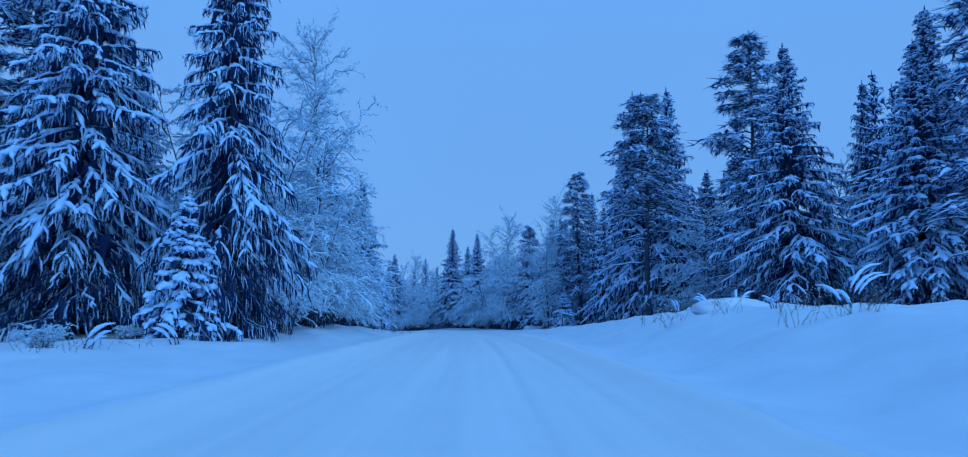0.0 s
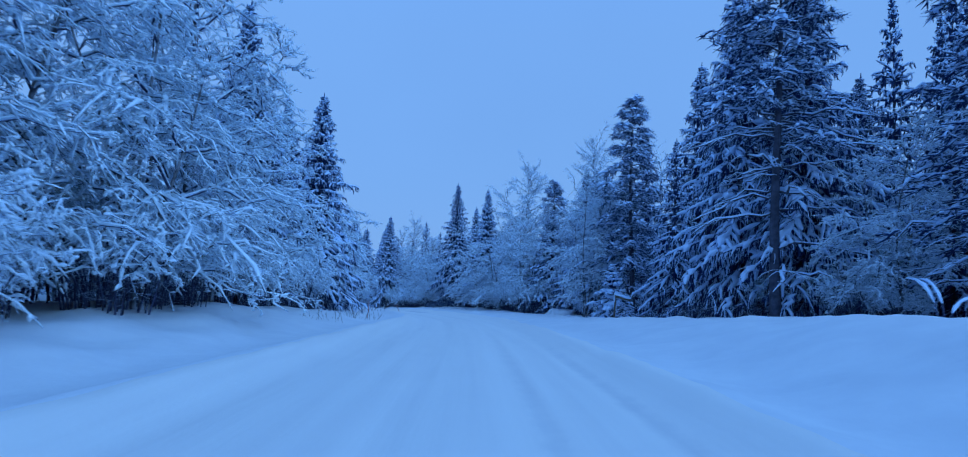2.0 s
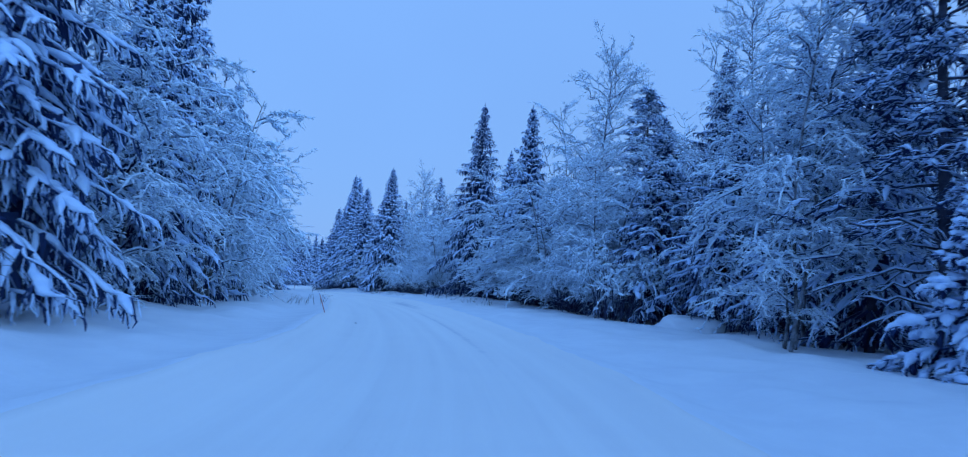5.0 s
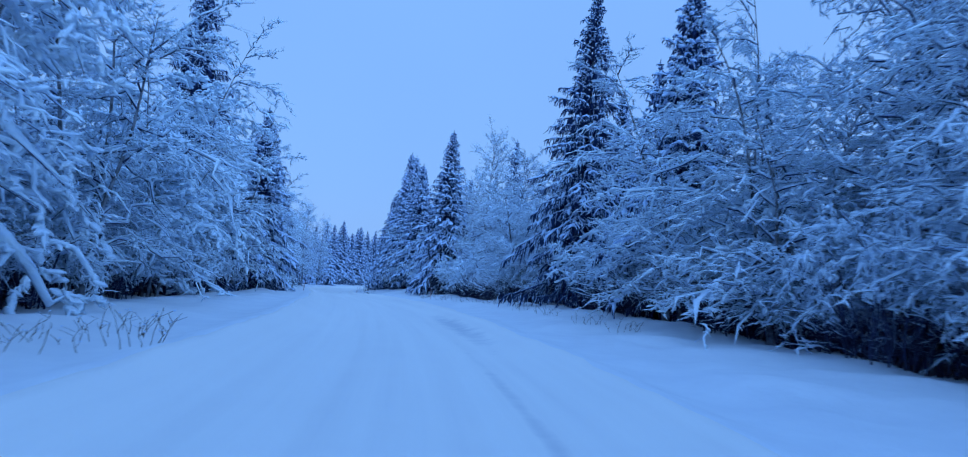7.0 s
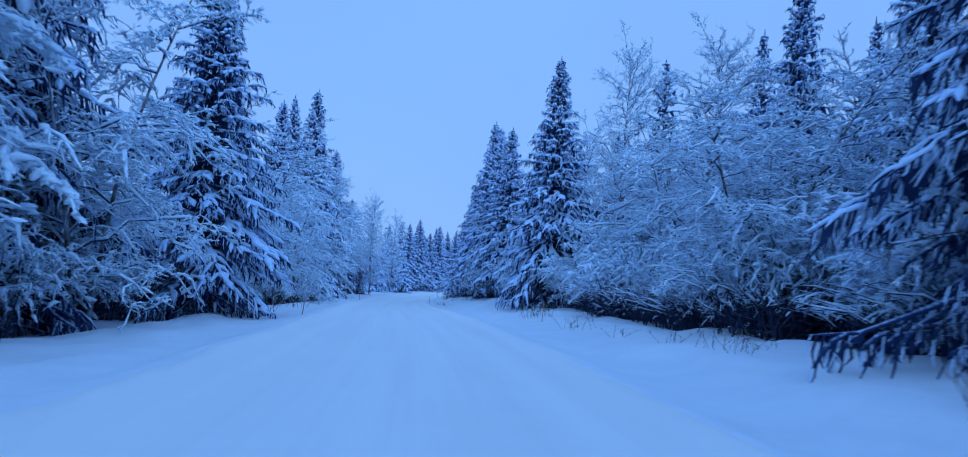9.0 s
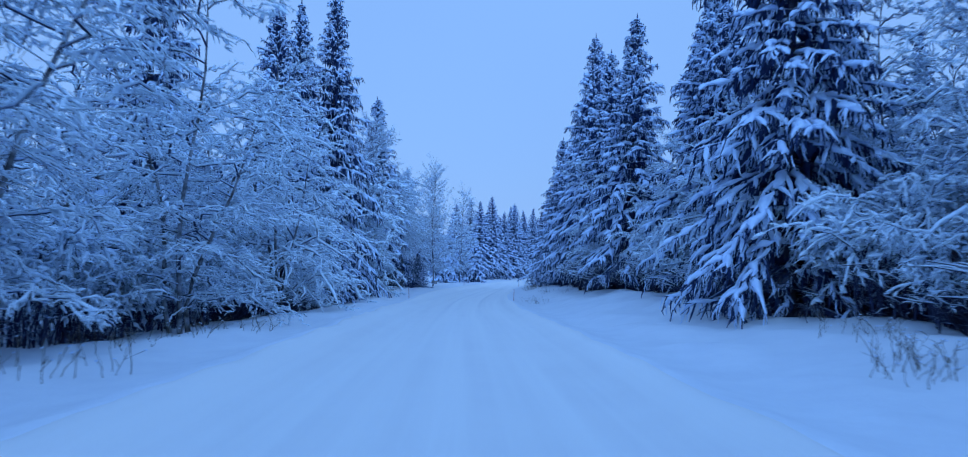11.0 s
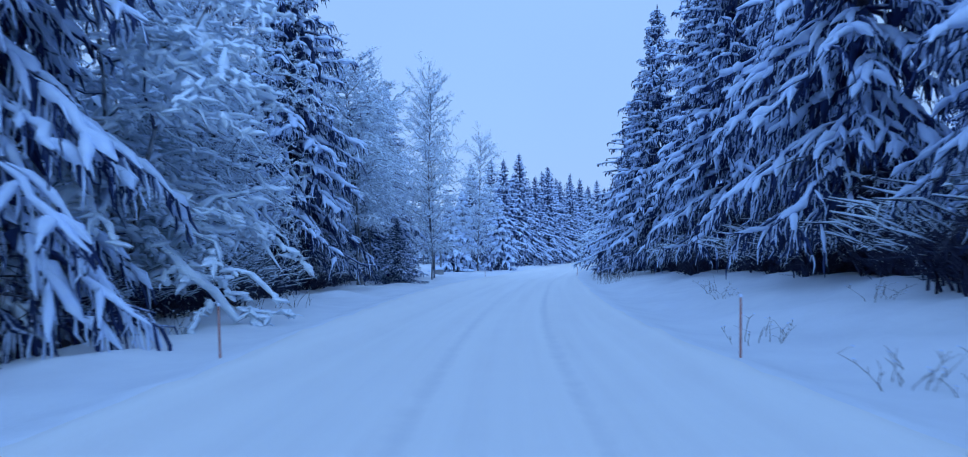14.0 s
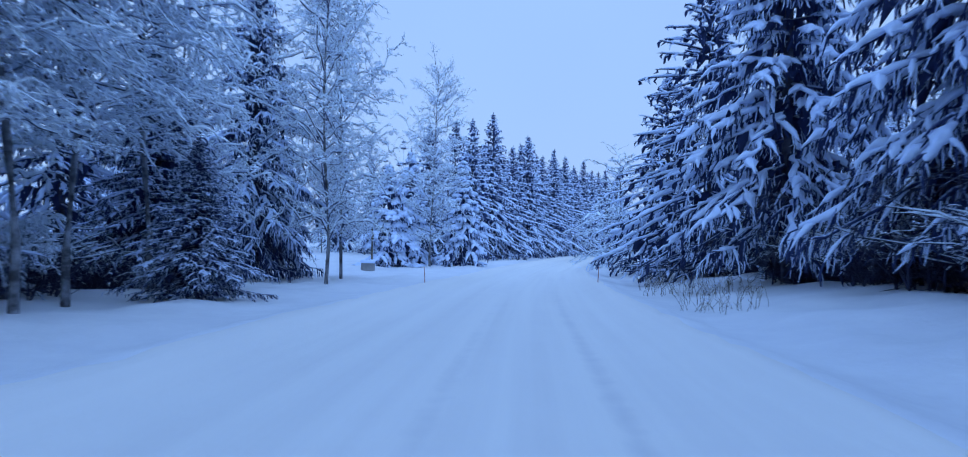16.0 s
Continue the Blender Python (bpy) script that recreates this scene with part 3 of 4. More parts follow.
def birch(name, seed, height, spread, lean, limbs, twigs, fine, blobs=3, start=0.12, arch=1.0, thick=1.0, load=1.0, ascend=0.0, crest=0.55, stems=1):
    """A frost-covered birch: bent trunk, arching limbs and hanging frosted twigs."""
    rng = np.random.default_rng(seed)
    wood, frost, white = Builder(), Builder(), Builder()
    zs = np.linspace(0, 1, 9)
    az = rng.uniform(0, 6.28)
    feet = []
    for k in range(stems):
        a = az + k * 6.28 / stems + rng.uniform(-0.4, 0.4)
        ld = np.array([np.cos(a), np.sin(a), 0])
        feet.append((ld, lean + (0.1 * rng.uniform(0.6, 1.3) if stems > 1 else 0), height * (1 if k == 0 else rng.uniform(0.62, 0.95)), ld * 0.22 * (stems > 1)))

    def stem(f, which):
        f = np.asarray(f, float)[..., None]
        ld, slant, tall, foot = feet[which]
        return foot + ld * slant * tall * f ** 1.6 + UP * tall * (f - 0.25 * slant * f ** 3) + np.array([0.12, 0.1, 0]) * np.sin(f * 7 + seed + which) * (f > 0) - UP * 0.25 * (1 - f)

    for k in range(stems):
        wood.tube(stem(zs, k), np.linspace((0.0052 * height + 0.02) * (1 if stems == 1 else 0.75), 0.012, 9), 7)
    for i in range(limbs):
        f = start + (0.985 - start) * (i + rng.random()) / limbs
        high = max(ascend, (f - crest) / (1 - crest), 0.0)
        L = spread * rng.uniform(0.6, 1.15) * (0.3 + 2.2 * (f - start) * (1 - f) ** 0.9 + 0.65 * (1 - f))
        a = i * 2.4 + rng.uniform(-0.5, 0.5)
        d = np.array([np.cos(a), np.sin(a), 0])
        sd = np.array([-d[1], d[0], 0])
        e0 = radians(rng.uniform(30, 64) + 8 * high)
        sag, bend = arch * rng.uniform(0.55, 1.35) * (1 - 0.75 * high), rng.uniform(-0.4, 0.4)
        base = stem(f, i % stems)

        def at(s):
            s = np.asarray(s, float)[..., None]
            return over(base + L * (d * s * (1 - 0.12 * s) + sd * bend * s ** 2 + UP * (np.tan(e0) * 0.75 * s - sag * s ** 2)), 0.45)

        q = at(np.linspace(0, 1, 9))
        q[1:] += rng.normal(0, 0.04 * L, (8, 3))
        frost.slot = 1
        frost.tube(q, np.linspace(0.014 + 0.007 * L, 0.008, 9) * thick, 4)
        frost.slot = 0
        ridge = (0.022 + 0.007 * L) * load * (1 - 0.6 * high)
        white.tube(q + UP * (0.008 + 0.006 * L + 0.5 * ridge), np.append(ridge * rng.choice([0.5, 0.9, 1.3, 1.6], 8), 0.004) * np.array([0.3, 1, 1, 1, 1, 1, 1, 0.9, 1]), 5, 0.75)
        n_twig = max(5, int(twigs * (0.4 + 0.6 * L / spread) + 0.5))
        for k in range(n_twig):
            s0 = 0.06 + 0.94 * (k + rng.random()) / n_twig
            l = (0.2 + 0.27 * L * (1 - 0.5 * s0)) * rng.uniform(0.5, 1.5)
            turn = (1 if k % 2 else -1) * radians(rng.uniform(5, 95))
            sh = d * np.cos(turn) + sd * np.sin(turn)
            up = rng.uniform(-0.2, 0.8) + 0.7 * high
            down = rng.uniform(0.3, 1.2) * arch * (1 - 0.7 * high)
            t = np.linspace(0, 1, 5)[:, None]
            tw = at(s0) + l * (sh * t + UP * (up * t - down * t ** 2))
            tw[1:] += rng.normal(0, 0.065, (4, 3))
            sprigs(rng, frost, white, tw, sh, l, fine, blobs, thick, load, high)
    root = new(name)
    part("trunk", wood, birch_bark, root, "pale and dark flecked trunk")
    part("crown", frost, (frost_twig, twig_bark, shade_snow_twig), root, "arching limbs and fine twigs coated with frost")
    part("snow_cover", white, shade_snow_twig, root, "snow lying along the limbs")
    return root


def bush(name, seed, height, spread, stems, twigs, fine, blobs=5, load=1.2, stalk=twig_bark):
    """A thicket of many thin stems from one root, bare and dark below, bowed outward under snow above."""
    rng = np.random.default_rng(seed)
    frost, white = Builder(), Builder()
    for i in range(stems):
        a = i * 2.4 + rng.uniform(-0.4, 0.4)
        d = np.array([np.cos(a), np.sin(a), 0])
        sd = np.array([-d[1], d[0], 0])
        h, out = height * rng.uniform(0.6, 1.1), spread * rng.uniform(0.3, 1.1)
        foot = d * rng.uniform(0.05, 0.8) + sd * rng.uniform(-0.4, 0.4) - UP * 0.3

        def at(s):
            s = np.asarray(s, float)[..., None]
            return foot + d * out * s ** 1.7 + UP * (h * (1.25 * s - 0.42 * s ** 3))

        q = at(np.linspace(0, 1, 6))
        q[1:] += rng.normal(0, 0.05, (5, 3))
        frost.slot = 1
        frost.tube(q, np.linspace(0.026, 0.009, 6), 3)
        n = 12
        p0 = at(rng.uniform(0.1, 0.55, n))
        way = np.stack([rng.normal(0, 0.6, n), rng.normal(0, 0.6, n), rng.uniform(-0.2, 1.0, n)], 1)
        tip = p0 + way * rng.uniform(0.2, 0.55, (n, 1))
        frost.many(np.stack([p0, (p0 + tip) / 2 + rng.normal(0, 0.03, (n, 3)), tip], 1), np.tile([[0.01, 0.008, 0.004]], (n, 1)))
        frost.slot = 0
        white.tube(q[3:] + UP * 0.02, pad_radius(rng, 3, 0.032), 4, 0.75)
        for k in range(twigs):
            s0 = 0.48 + 0.51 * (k + rng.random()) / twigs
            p0, l = at(s0), height * rng.uniform(0.12, 0.28)
            sh = d * rng.uniform(-0.2, 1) + sd * rng.uniform(-1, 1)
            t = np.linspace(0, 1, 4)[:, None]
            tw = p0 + l * (sh * t + UP * (rng.uniform(0.1, 0.8) * t - rng.uniform(0.3, 1.1) * t ** 2))
            sprigs(rng, frost, white, tw, sh, l, fine, blobs, 1.0, load)
    root = new(name)
    part("crown", frost, (frost_twig, stalk, shade_snow_twig), root, "thin dark stems with bowed twigs")
    part("snow_cover", white, shade_snow_twig, root, "snow caught on the twigs")
    return root


# ---- the kinds of plant, each built once and then copied ----
tree_rng = random.Random(11)
placed = []


class Kind:
    def __init__(self, made, height, radius, label, category, group):
        self.made, self.height, self.radius, self.used = made, height, radius, 0
        for ob in made:
            tagged(ob, label, category, group)

    def plant(self, x, y, top=None, r=None, which=None, h=None, turn=None):
        """One more of the kind at x, y: its tip at the height top, or h tall; crown radius r."""
        n = self.used
        self.used += 1
        first = self.made[(n if which is None else which) % len(self.made)]
        foot = float(land(x, y))
        h = h or top - foot
        sz = h / self.height
        sr = (r / self.radius) if r else sz * tree_rng.uniform(0.9, 1.1)
        turn = tree_rng.uniform(0, 360) if turn is None else turn
        m = Matrix.LocRotScale((x, y, foot), Euler((0, 0, radians(turn))), (sr, sr, sz))
        placed.append((x, y, max(0.8, self.radius * sr * 0.55)))
        if first.get("set_out"):
            a, b, c = first.scale
            return copy_thing(first, m @ Matrix.Diagonal((1 / a, 1 / b, 1 / c, 1)))
        first.matrix_basis = m
        first["set_out"] = 1
        return first


big_spruce = Kind([
    spruce("spruce", 1, 15, 2.6, 48, 6, 5.2, 0.09, rime=0.5, snow=1.0, dead=34, bare=0.05, skirt=1.9),
    spruce("spruce", 2, 15, 2.6, 46, 6, 4.8, 0.09, snow=1.25, droop=1.1, dead=34, bare=0.05),
    spruce("spruce", 3, 15, 2.6, 48, 6, 5.2, 0.09, rime=0.4, snow=0.8, droop=0.95, shape=0.93, dead=34, bare=0.04, skirt=1.9),
    spruce("spruce", 4, 15, 2.6, 46, 6, 4.6, 0.09, snow=1.2, droop=1.2, shape=0.93, dead=34, bare=0.06),
    spruce("spruce", 23, 15, 2.6, 44, 6, 4.6, 0.09, snow=1.35, droop=1.05, bare=0.11, skirt=2.1, least=0.95, dead=60, shape=0.88),
], 15, 2.6, "tall dark spruce laden with snow, beside the road", "spruce tree", "roadside spruces")
mid_spruce = Kind([
    spruce("spruce", 5, 14, 2.4, 36, 6, 1.6, 0.3, 1, snow=1.15, pads=6, shape=0.98, dead=10),
    spruce("spruce", 6, 14, 2.4, 36, 6, 1.6, 0.3, 1, snow=1.1, droop=1.2, shape=0.88, pads=6, dead=10),
    spruce("spruce", 7, 14, 2.4, 36, 6, 1.6, 0.3, 1, snow=1.25, pads=6, shape=0.98, dead=10),
], 14, 2.4, "snow-covered spruce standing back in the forest", "spruce tree", "forest spruces")
young_spruce = Kind([
    spruce("young_spruce", 8, 5, 1.3, 16, 6, 3.0, 0.1, rime=0.65, bare=0.01, snow=2.0, droop=1.1, skirt=0.1, least=0.12),
    spruce("young_spruce", 9, 5, 1.3, 15, 6, 3.0, 0.1, rime=0.65, bare=0.01, snow=2.2, droop=1.2, skirt=0.1, least=0.12),
], 5, 1.3, "young spruce almost buried in snow", "spruce tree", "young spruces")
pines = Kind([
    pine("pine", 10, 16, 2.8, 0.16, 74, 17, 14),
    pine("pine", 11, 16, 2.8, 0.2, 74, 17, 20),
    pine("pine", 41, 16, 2.8, 0.46, 60, 17, 34, reach=0.95),
], 16, 2.8, "tall pine with a snow-clumped crown and bare lower limbs", "pine tree", "pines")
birches = Kind([
    birch("birch", 12, 13, 3.0, 0.10, 56, 17, 10, 5, start=0.1, crest=0.75, arch=0.9, stems=3),
    birch("birch", 13, 13, 2.8, 0.10, 56, 17, 10, 5, start=0.1, crest=0.8, stems=2),
    birch("birch", 14, 13, 3.0, 0.04, 80, 14, 10, 3, start=0.12, load=0.85, ascend=0.35, thick=0.9),
    birch("birch", 15, 13, 3.0, 0.06, 56, 17, 10, 6, start=0.06, arch=1.05, load=1.2, crest=0.85, stems=4),
    birch("birch", 33, 13, 3.2, 0.06, 50, 17, 10, 5, start=0.28, arch=0.8, crest=0.8),
    birch("birch", 51, 13, 3.2, 0.1, 46, 14, 8, 12, start=0.1, arch=1.15, load=2.4, crest=0.95, stems=4),
], 13, 3.0, "leafless birch white with frost and snow", "birch tree", "birches")
far_birch = Kind([
    birch("birch", 16, 13, 2.8, 0.06, 32, 10, 6, 3, start=0.04, thick=1.6, load=1.6),
    birch("birch", 17, 13, 2.8, 0.12, 32, 10, 6, 3, start=0.04, arch=1.1, thick=1.6, load=1.6),
], 13, 2.8, "frosted birch standing back in the forest", "birch tree", "forest birches")
bushes = Kind([
    bush("bush", 18, 3.2, 1.6, 38, 7, 8),
    bush("bush", 19, 3.2, 1.9, 38, 7, 8),
    bush("bush", 20, 3.2, 1.4, 40, 7, 8),
], 3.2, 1.7, "leafless thicket of dark stems bowed by snow", "bush", "roadside bushes")
dark_bushes = Kind([
    bush("undergrowth", 61, 1.9, 1.3, 64, 1, 2, 0, 0.4, dark_twig),
    bush("undergrowth", 62, 1.9, 1.5, 64, 1, 2, 0, 0.4, dark_twig),
], 1.9, 1.4, "bare dark undergrowth under the trees, almost free of snow", "undergrowth", "dark undergrowth")

S, M, P = big_spruce.plant, mid_spruce.plant, pines.plant
B, F, U, Y = birches.plant, far_birch.plant, bushes.plant, young_spruce.plant

# ---- first stretch: the opening, both sides ----
S(-14.4, 26, 20.5, 3.1, which=0)
S(-8.9, 25.4, 20, 2.45, which=2)
Y(-9.1, 22.4, 5.0, 1.35)
S(-16.7, 35.0, 14.0, 2.7, which=1)
M(-18.6, 38.0, 13.4, 2.0)
P(-18.2, 29, 19.5, 3.5, which=0)
P(-20.5, 25, 19.5, 3.5, which=1)
M(-17.5, 22.0, 9.0, 2.0)
B(-9.6, 42.5, 18.1, 3.4, which=2)
B(-10.6, 35.0, 13.5, 3.6, which=1)
B(-11.6, 31.5, 12.5, 3.4, which=3)
B(-10.4, 47.0, 10.5, 2.8, which=0)
B(-9.0, 38.5, 10.8, 3.2, which=3)
B(-12.5, 37.5, 13.5, 3.4, which=0)
B(-9.4, 44.0, 10.5, 2.8, which=1)
S(-10.8, 50.5, 13.5, 2.6, which=1)
B(-9.8, 50.0, 9.5, 2.8, which=3)
B(-12.6, 57.0, 10.5, 2.6, which=0)
S(-10.6, 63.6, 13.1, 2.7, which=3)
S(-13.9, 67.6, 14.0, 2.6, which=0)
S(15.2, 36.1, 15.1, 3.1, which=0)
P(15.6, 42.2, 18.4, 3.5, which=0)
S(25.3, 47.8, 17.0, 2.8, which=2)
S(18.8, 31.2, 13.4, 2.7, which=1)
S(20.4, 32.8, 15.6, 2.6, which=3)
P(20.6, 28.3, 18.5, 3.5, which=1)
P(11.2, 50.0, 17.0, 3.4, which=2)
S(11.6, 55.8, 18.7, 3.2, which=1)
S(13.4, 52.5, 18.0, 3.1, which=1)
S(16.6, 54.2, 12.3, 2.6, which=0)
P(9.0, 69.6, 15.5, 2.8, which=1)
S(12.7, 66.3, 16.5, 3.0, which=3)
Y(7.0, 65.0, 3.6, 1.2)
Y(6.8, 59.8, 2.1, 0.7)
M(19.0, 50.0, 15.5, 2.3)
M(21.5, 56.0, 16.0, 2.3)
M(24.2, 44.5, 16.5, 2.4)
M(28.5, 50.0, 17.5, 2.5)
M(15.4, 61.0, 15.0, 2.4)
M(33.0, 55.0, 17.5, 2.5)
M(23.0, 57.5, 19.0, 2.4)
M(20.5, 58.5, 18.0, 2.4)
M(17.6, 49.0, 9.0, 2.2)
M(24.8, 38.5, 15.0, 2.3)
B(14.0, 46.5, 9.0, 2.6, which=0)
B(14.5, 60.5, 10.0, 2.8, which=1)

# ---- second stretch: thicket on one side, tall spruces ahead ----
S(-4.5, 105.6, 14.2, 2.5, which=2)
S(-0.9, 99.3, 12.8, 2.5, which=1)
S(4.8, 83.2, 8.8, 2.3, which=3)
S(8.0, 86.0, 13.0, 2.5, which=2)
M(9.5, 91.0, 14.0, 2.5)
M(11.5, 77.5, 14.5, 2.4)
M(9.4, 74.0, 12.5, 2.3)
M(10.4, 63.5, 11.0, 2.0)
P(5.8, 94.9, 13.5, 2.6, which=1)
B(8.2, 82.5, 14.7, 2.9, which=2)
S(7.0, 80.0, 8.8, 2.4, which=1)
S(8.6, 77.2, 11.0, 2.3, which=3)
B(6.2, 71.5, 10.5, 2.7, which=0)
B(7.6, 74.2, 10.0, 2.8, which=4)
B(2.6, 89.6, 13.5, 2.9, which=2)
B(2.2, 100.8, 13.5, 2.6, which=0)
B(2.6, 84.5, 8.5, 3.0, which=1)
B(0.6, 91.0, 8.0, 3.0, which=3)
B(-1.4, 95.5, 8.5, 3.0, which=0)
B(4.2, 87.5, 7.5, 2.8, which=3)
B(-8.8, 120.0, 8.8, 2.8, which=2)
B(-7.6, 113.5, 7.0, 3.0, which=1)
B(-9.4, 125.5, 8.0, 3.0, which=3)
B(-12.6, 131.5, 12.2, 2.6, which=2)
B(-10.8, 130.0, 7.5, 2.8, which=0)
B(-6.6, 117.0, 7.5, 3.0, which=3)
S(-5.2, 124.8, 13.5, 2.5, which=0)
S(-2.6, 118.4, 13.0, 2.5, which=1)
M(-1.0, 112.0, 13.0, 2.4)
M(-6.0, 131.0, 13.0, 2.4)
S(-16.4, 135.2, 13.1, 2.8, which=3)
B(-14.2, 138.0, 8.0, 2.8, which=1)
S(-18.6, 144.8, 11.7, 2.7, which=4)
B(-18.0, 142.5, 7.0, 2.6, which=3)
S(-14.8, 79.0, 14.0, 2.5, which=3)
B(-12.4, 77.5, 10.0, 3.0, which=3)
S(-12.8, 73.0, 10.5, 2.4, which=1)
B(-11.8, 70.0, 10.0, 2.8, which=3)
B(-14.8, 83.0, 8.6, 2.5, which=5)
B(-15.6, 88.5, 9.5, 3.2, which=0)
B(-17.6, 94.5, 7.0, 2.5, which=5)
B(-18.0, 82.0, 13.0, 3.2, which=2)
S(-23.5, 106.0, 14.8, 3.0, which=2)
B(-21.0, 101.5, 8.2, 2.7, which=5)
B(-21.2, 106.5, 8.5, 2.7, which=0)
B(-19.4, 97.5, 10.0, 3.0, which=1)
S(-22.8, 112.6, 9.5, 2.4, which=1)
B(-25.2, 115.5, 8.0, 2.6, which=0)
B(-27.0, 121.5, 7.0, 3.0, which=1)
S(-38.6, 136.6, 14.7, 2.4, which=0)
B(-34.0, 138.5, 7.5, 2.8, which=3)
B(-30.0, 129.0, 6.5, 3.0, which=0)
B(-33.4, 133.0, 6.5, 3.0, which=1)

# ---- third stretch: tall forest close on both sides ----
S(-41.8, 148.7, 13.8, 3.0, which=3)
S(-42.6, 152.0, 15.0, 3.0, which=1)
S(-41.6, 154.2, 16.1, 3.1, which=3)
S(-39.2, 149.4, 5.5, 2.0, which=3)
B(-39.0, 145.8, 4.6, 2.9, which=5)
B(-38.2, 142.0, 4.4, 2.7, which=5)
B(-44.4, 161.0, 8.0, 3.0, which=3)
B(-42.4, 158.0, 5.6, 3.0, which=5)
B(-44.6, 163.5, 10.0, 3.0, which=2)
S(-47.8, 171.2, 13.4, 3.1, which=4)
S(-50.0, 167.5, 14.5, 3.0, which=1)
B(-46.6, 165.5, 6.0, 2.8, which=4)
B(-47.4, 176.0, 6.5, 2.8, which=4)
B(-49.6, 179.4, 7.0, 3.0, which=4)
B(-50.8, 182.6, 8.0, 3.0, which=4)
B(-48.4, 177.4, 7.5, 3.0, which=4)
B(-53.8, 187.0, 9.0, 2.8, which=0)
S(-52.2, 184.4, 3.6, 2.1, which=2)
S(-50.6, 176.0, 3.4, 2.2, which=2)
S(-48.8, 182.0, 0.2, 1.3, which=2)
M(-56.0, 180.0, 8.0, 2.4)
M(-57.5, 186.0, 8.0, 2.4)
B(-51.3, 191.4, 10.0, 2.4, which=2)
S(-55.7, 193.3, 10.0, 2.5, which=0)
B(-52.9, 195.2, 9.0, 2.5, which=2)
B(-56.9, 213.4, 8.9, 2.6, which=2)
Y(-58.8, 211.2, 2.4, 2.0)
Y(-56.2, 217.5, 3.2, 2.0)
Y(-60.5, 218.0, 4.0, 2.0)
S(-28.0, 166.7, 15.9, 3.0, which=4)
S(-28.7, 172.3, 16.4, 3.1, which=4)
S(-25.0, 162.4, 13.0, 2.7, which=3)
M(-20.3, 158.9, 14.0, 2.6)
B(-24.4, 156.3, 6.5, 3.0, which=0)
B(-20.2, 146.3, 5.0, 2.6, which=1)
S(-25.4, 158.8, 12.5, 2.8, which=4)
S(-23.0, 152.6, 12.5, 2.7, which=4)
S(-18.8, 147.0, 12.0, 2.6, which=4)
S(-31.4, 178.2, 14.0, 3.1, which=4)
S(-33.2, 185.0, 13.5, 3.1, which=4)
S(-36.4, 191.0, 12.5, 3.1, which=4)
M(-38.8, 198.0, 9.0, 3.4)
M(-41.2, 207.0, 6.5, 3.0)
F(-44.5, 214.0, 3.0, 2.6)
F(-47.0, 224.0, 3.4, 2.6)

# the dense row along the far bend
for k in range(22):
    M(-62.4 + 0.7 * math.sin(k * 2.1), 236 + 4.4 * k, 9.2 + 1.2 * math.sin(k * 1.7), 3.5)
    M(-66.0 + 0.9 * math.sin(k * 1.3), 234 + 4.6 * k, 8.6 + 1.4 * math.sin(k * 2.3), 3.5)


def undergrowth(rng, y0, y1, u, gap):
    """A row of bare dark shrubs u metres off the road's middle."""
    y = y0
    while y < y1:
        x = (u + rng.uniform(-0.6, 0.6)) / float(np.interp(y, LY, LCOS)) + float(np.interp(y, LY, LX))
        h = rng.uniform(1.3, 2.3)
        dark_bushes.plant(x, y, h=h, r=h * rng.uniform(0.75, 1.0))
        y += gap * rng.uniform(0.7, 1.3)


shrubs = random.Random(77)
undergrowth(shrubs, 152, 200, 8.4, 1.6)
undergrowth(shrubs, 146, 200, 10.2, 2.0)
undergrowth(shrubs, 134, 176, -8.8, 1.6)
undergrowth(shrubs, 148, 186, -10.8, 2.0)
undergrowth(shrubs, 84, 122, -9.6, 2.2)
undergrowth(shrubs, 84, 146, 9.4, 2.2)


def far_enough(x, y, gap):
    return all((x - a) ** 2 + (y - b) ** 2 > (gap + c) ** 2 for a, b, c in placed)


# ---- forest behind the first row ----
def fill(rng, count, y0, y1, u0, u1, kinds, h0, h1, gap):
    made = 0
    for _ in range(count * 6):
        if made == count:
            break
        y, u = rng.uniform(y0, y1), rng.uniform(u0, u1)
        x = u / float(np.interp(y, LY, LCOS)) + float(np.interp(y, LY, LX))
        if not far_enough(x, y, gap):
            continue
        rng.choice(kinds).plant(x, y, h=rng.uniform(h0, h1), turn=rng.uniform(0, 360))
        made += 1


woods = random.Random(5)
fill(woods, 26, 74, 104, 11.5, 20, [far_birch], 7, 10, 0.2)
fill(woods, 26, 106, 146, 11.5, 20, [far_birch], 7, 10, 0.2)
fill(woods, 28, 78, 146, -18, -10.5, [far_birch], 7, 10, 0.2)
fill(woods, 12, 154, 182, -18, -11, [far_birch, mid_spruce], 7, 10, 0.2)
fill(woods, 26, 44, 78, -40, -13, [mid_spruce, far_birch, far_birch], 8, 11, 0.8)
fill(woods, 18, 22, 44, -45, -17, [mid_spruce, far_birch], 6, 9, 0.8)
fill(woods, 44, 26, 62, 16.5, 36, [mid_spruce, far_birch], 5, 7.5, 0.1)
fill(woods, 34, 62, 105, 13, 40, [mid_spruce, far_birch, far_birch], 9, 13, 0.7)
fill(woods, 34, 75, 130, -45, -11, [mid_spruce, far_birch, far_birch], 9, 13, 0.7)
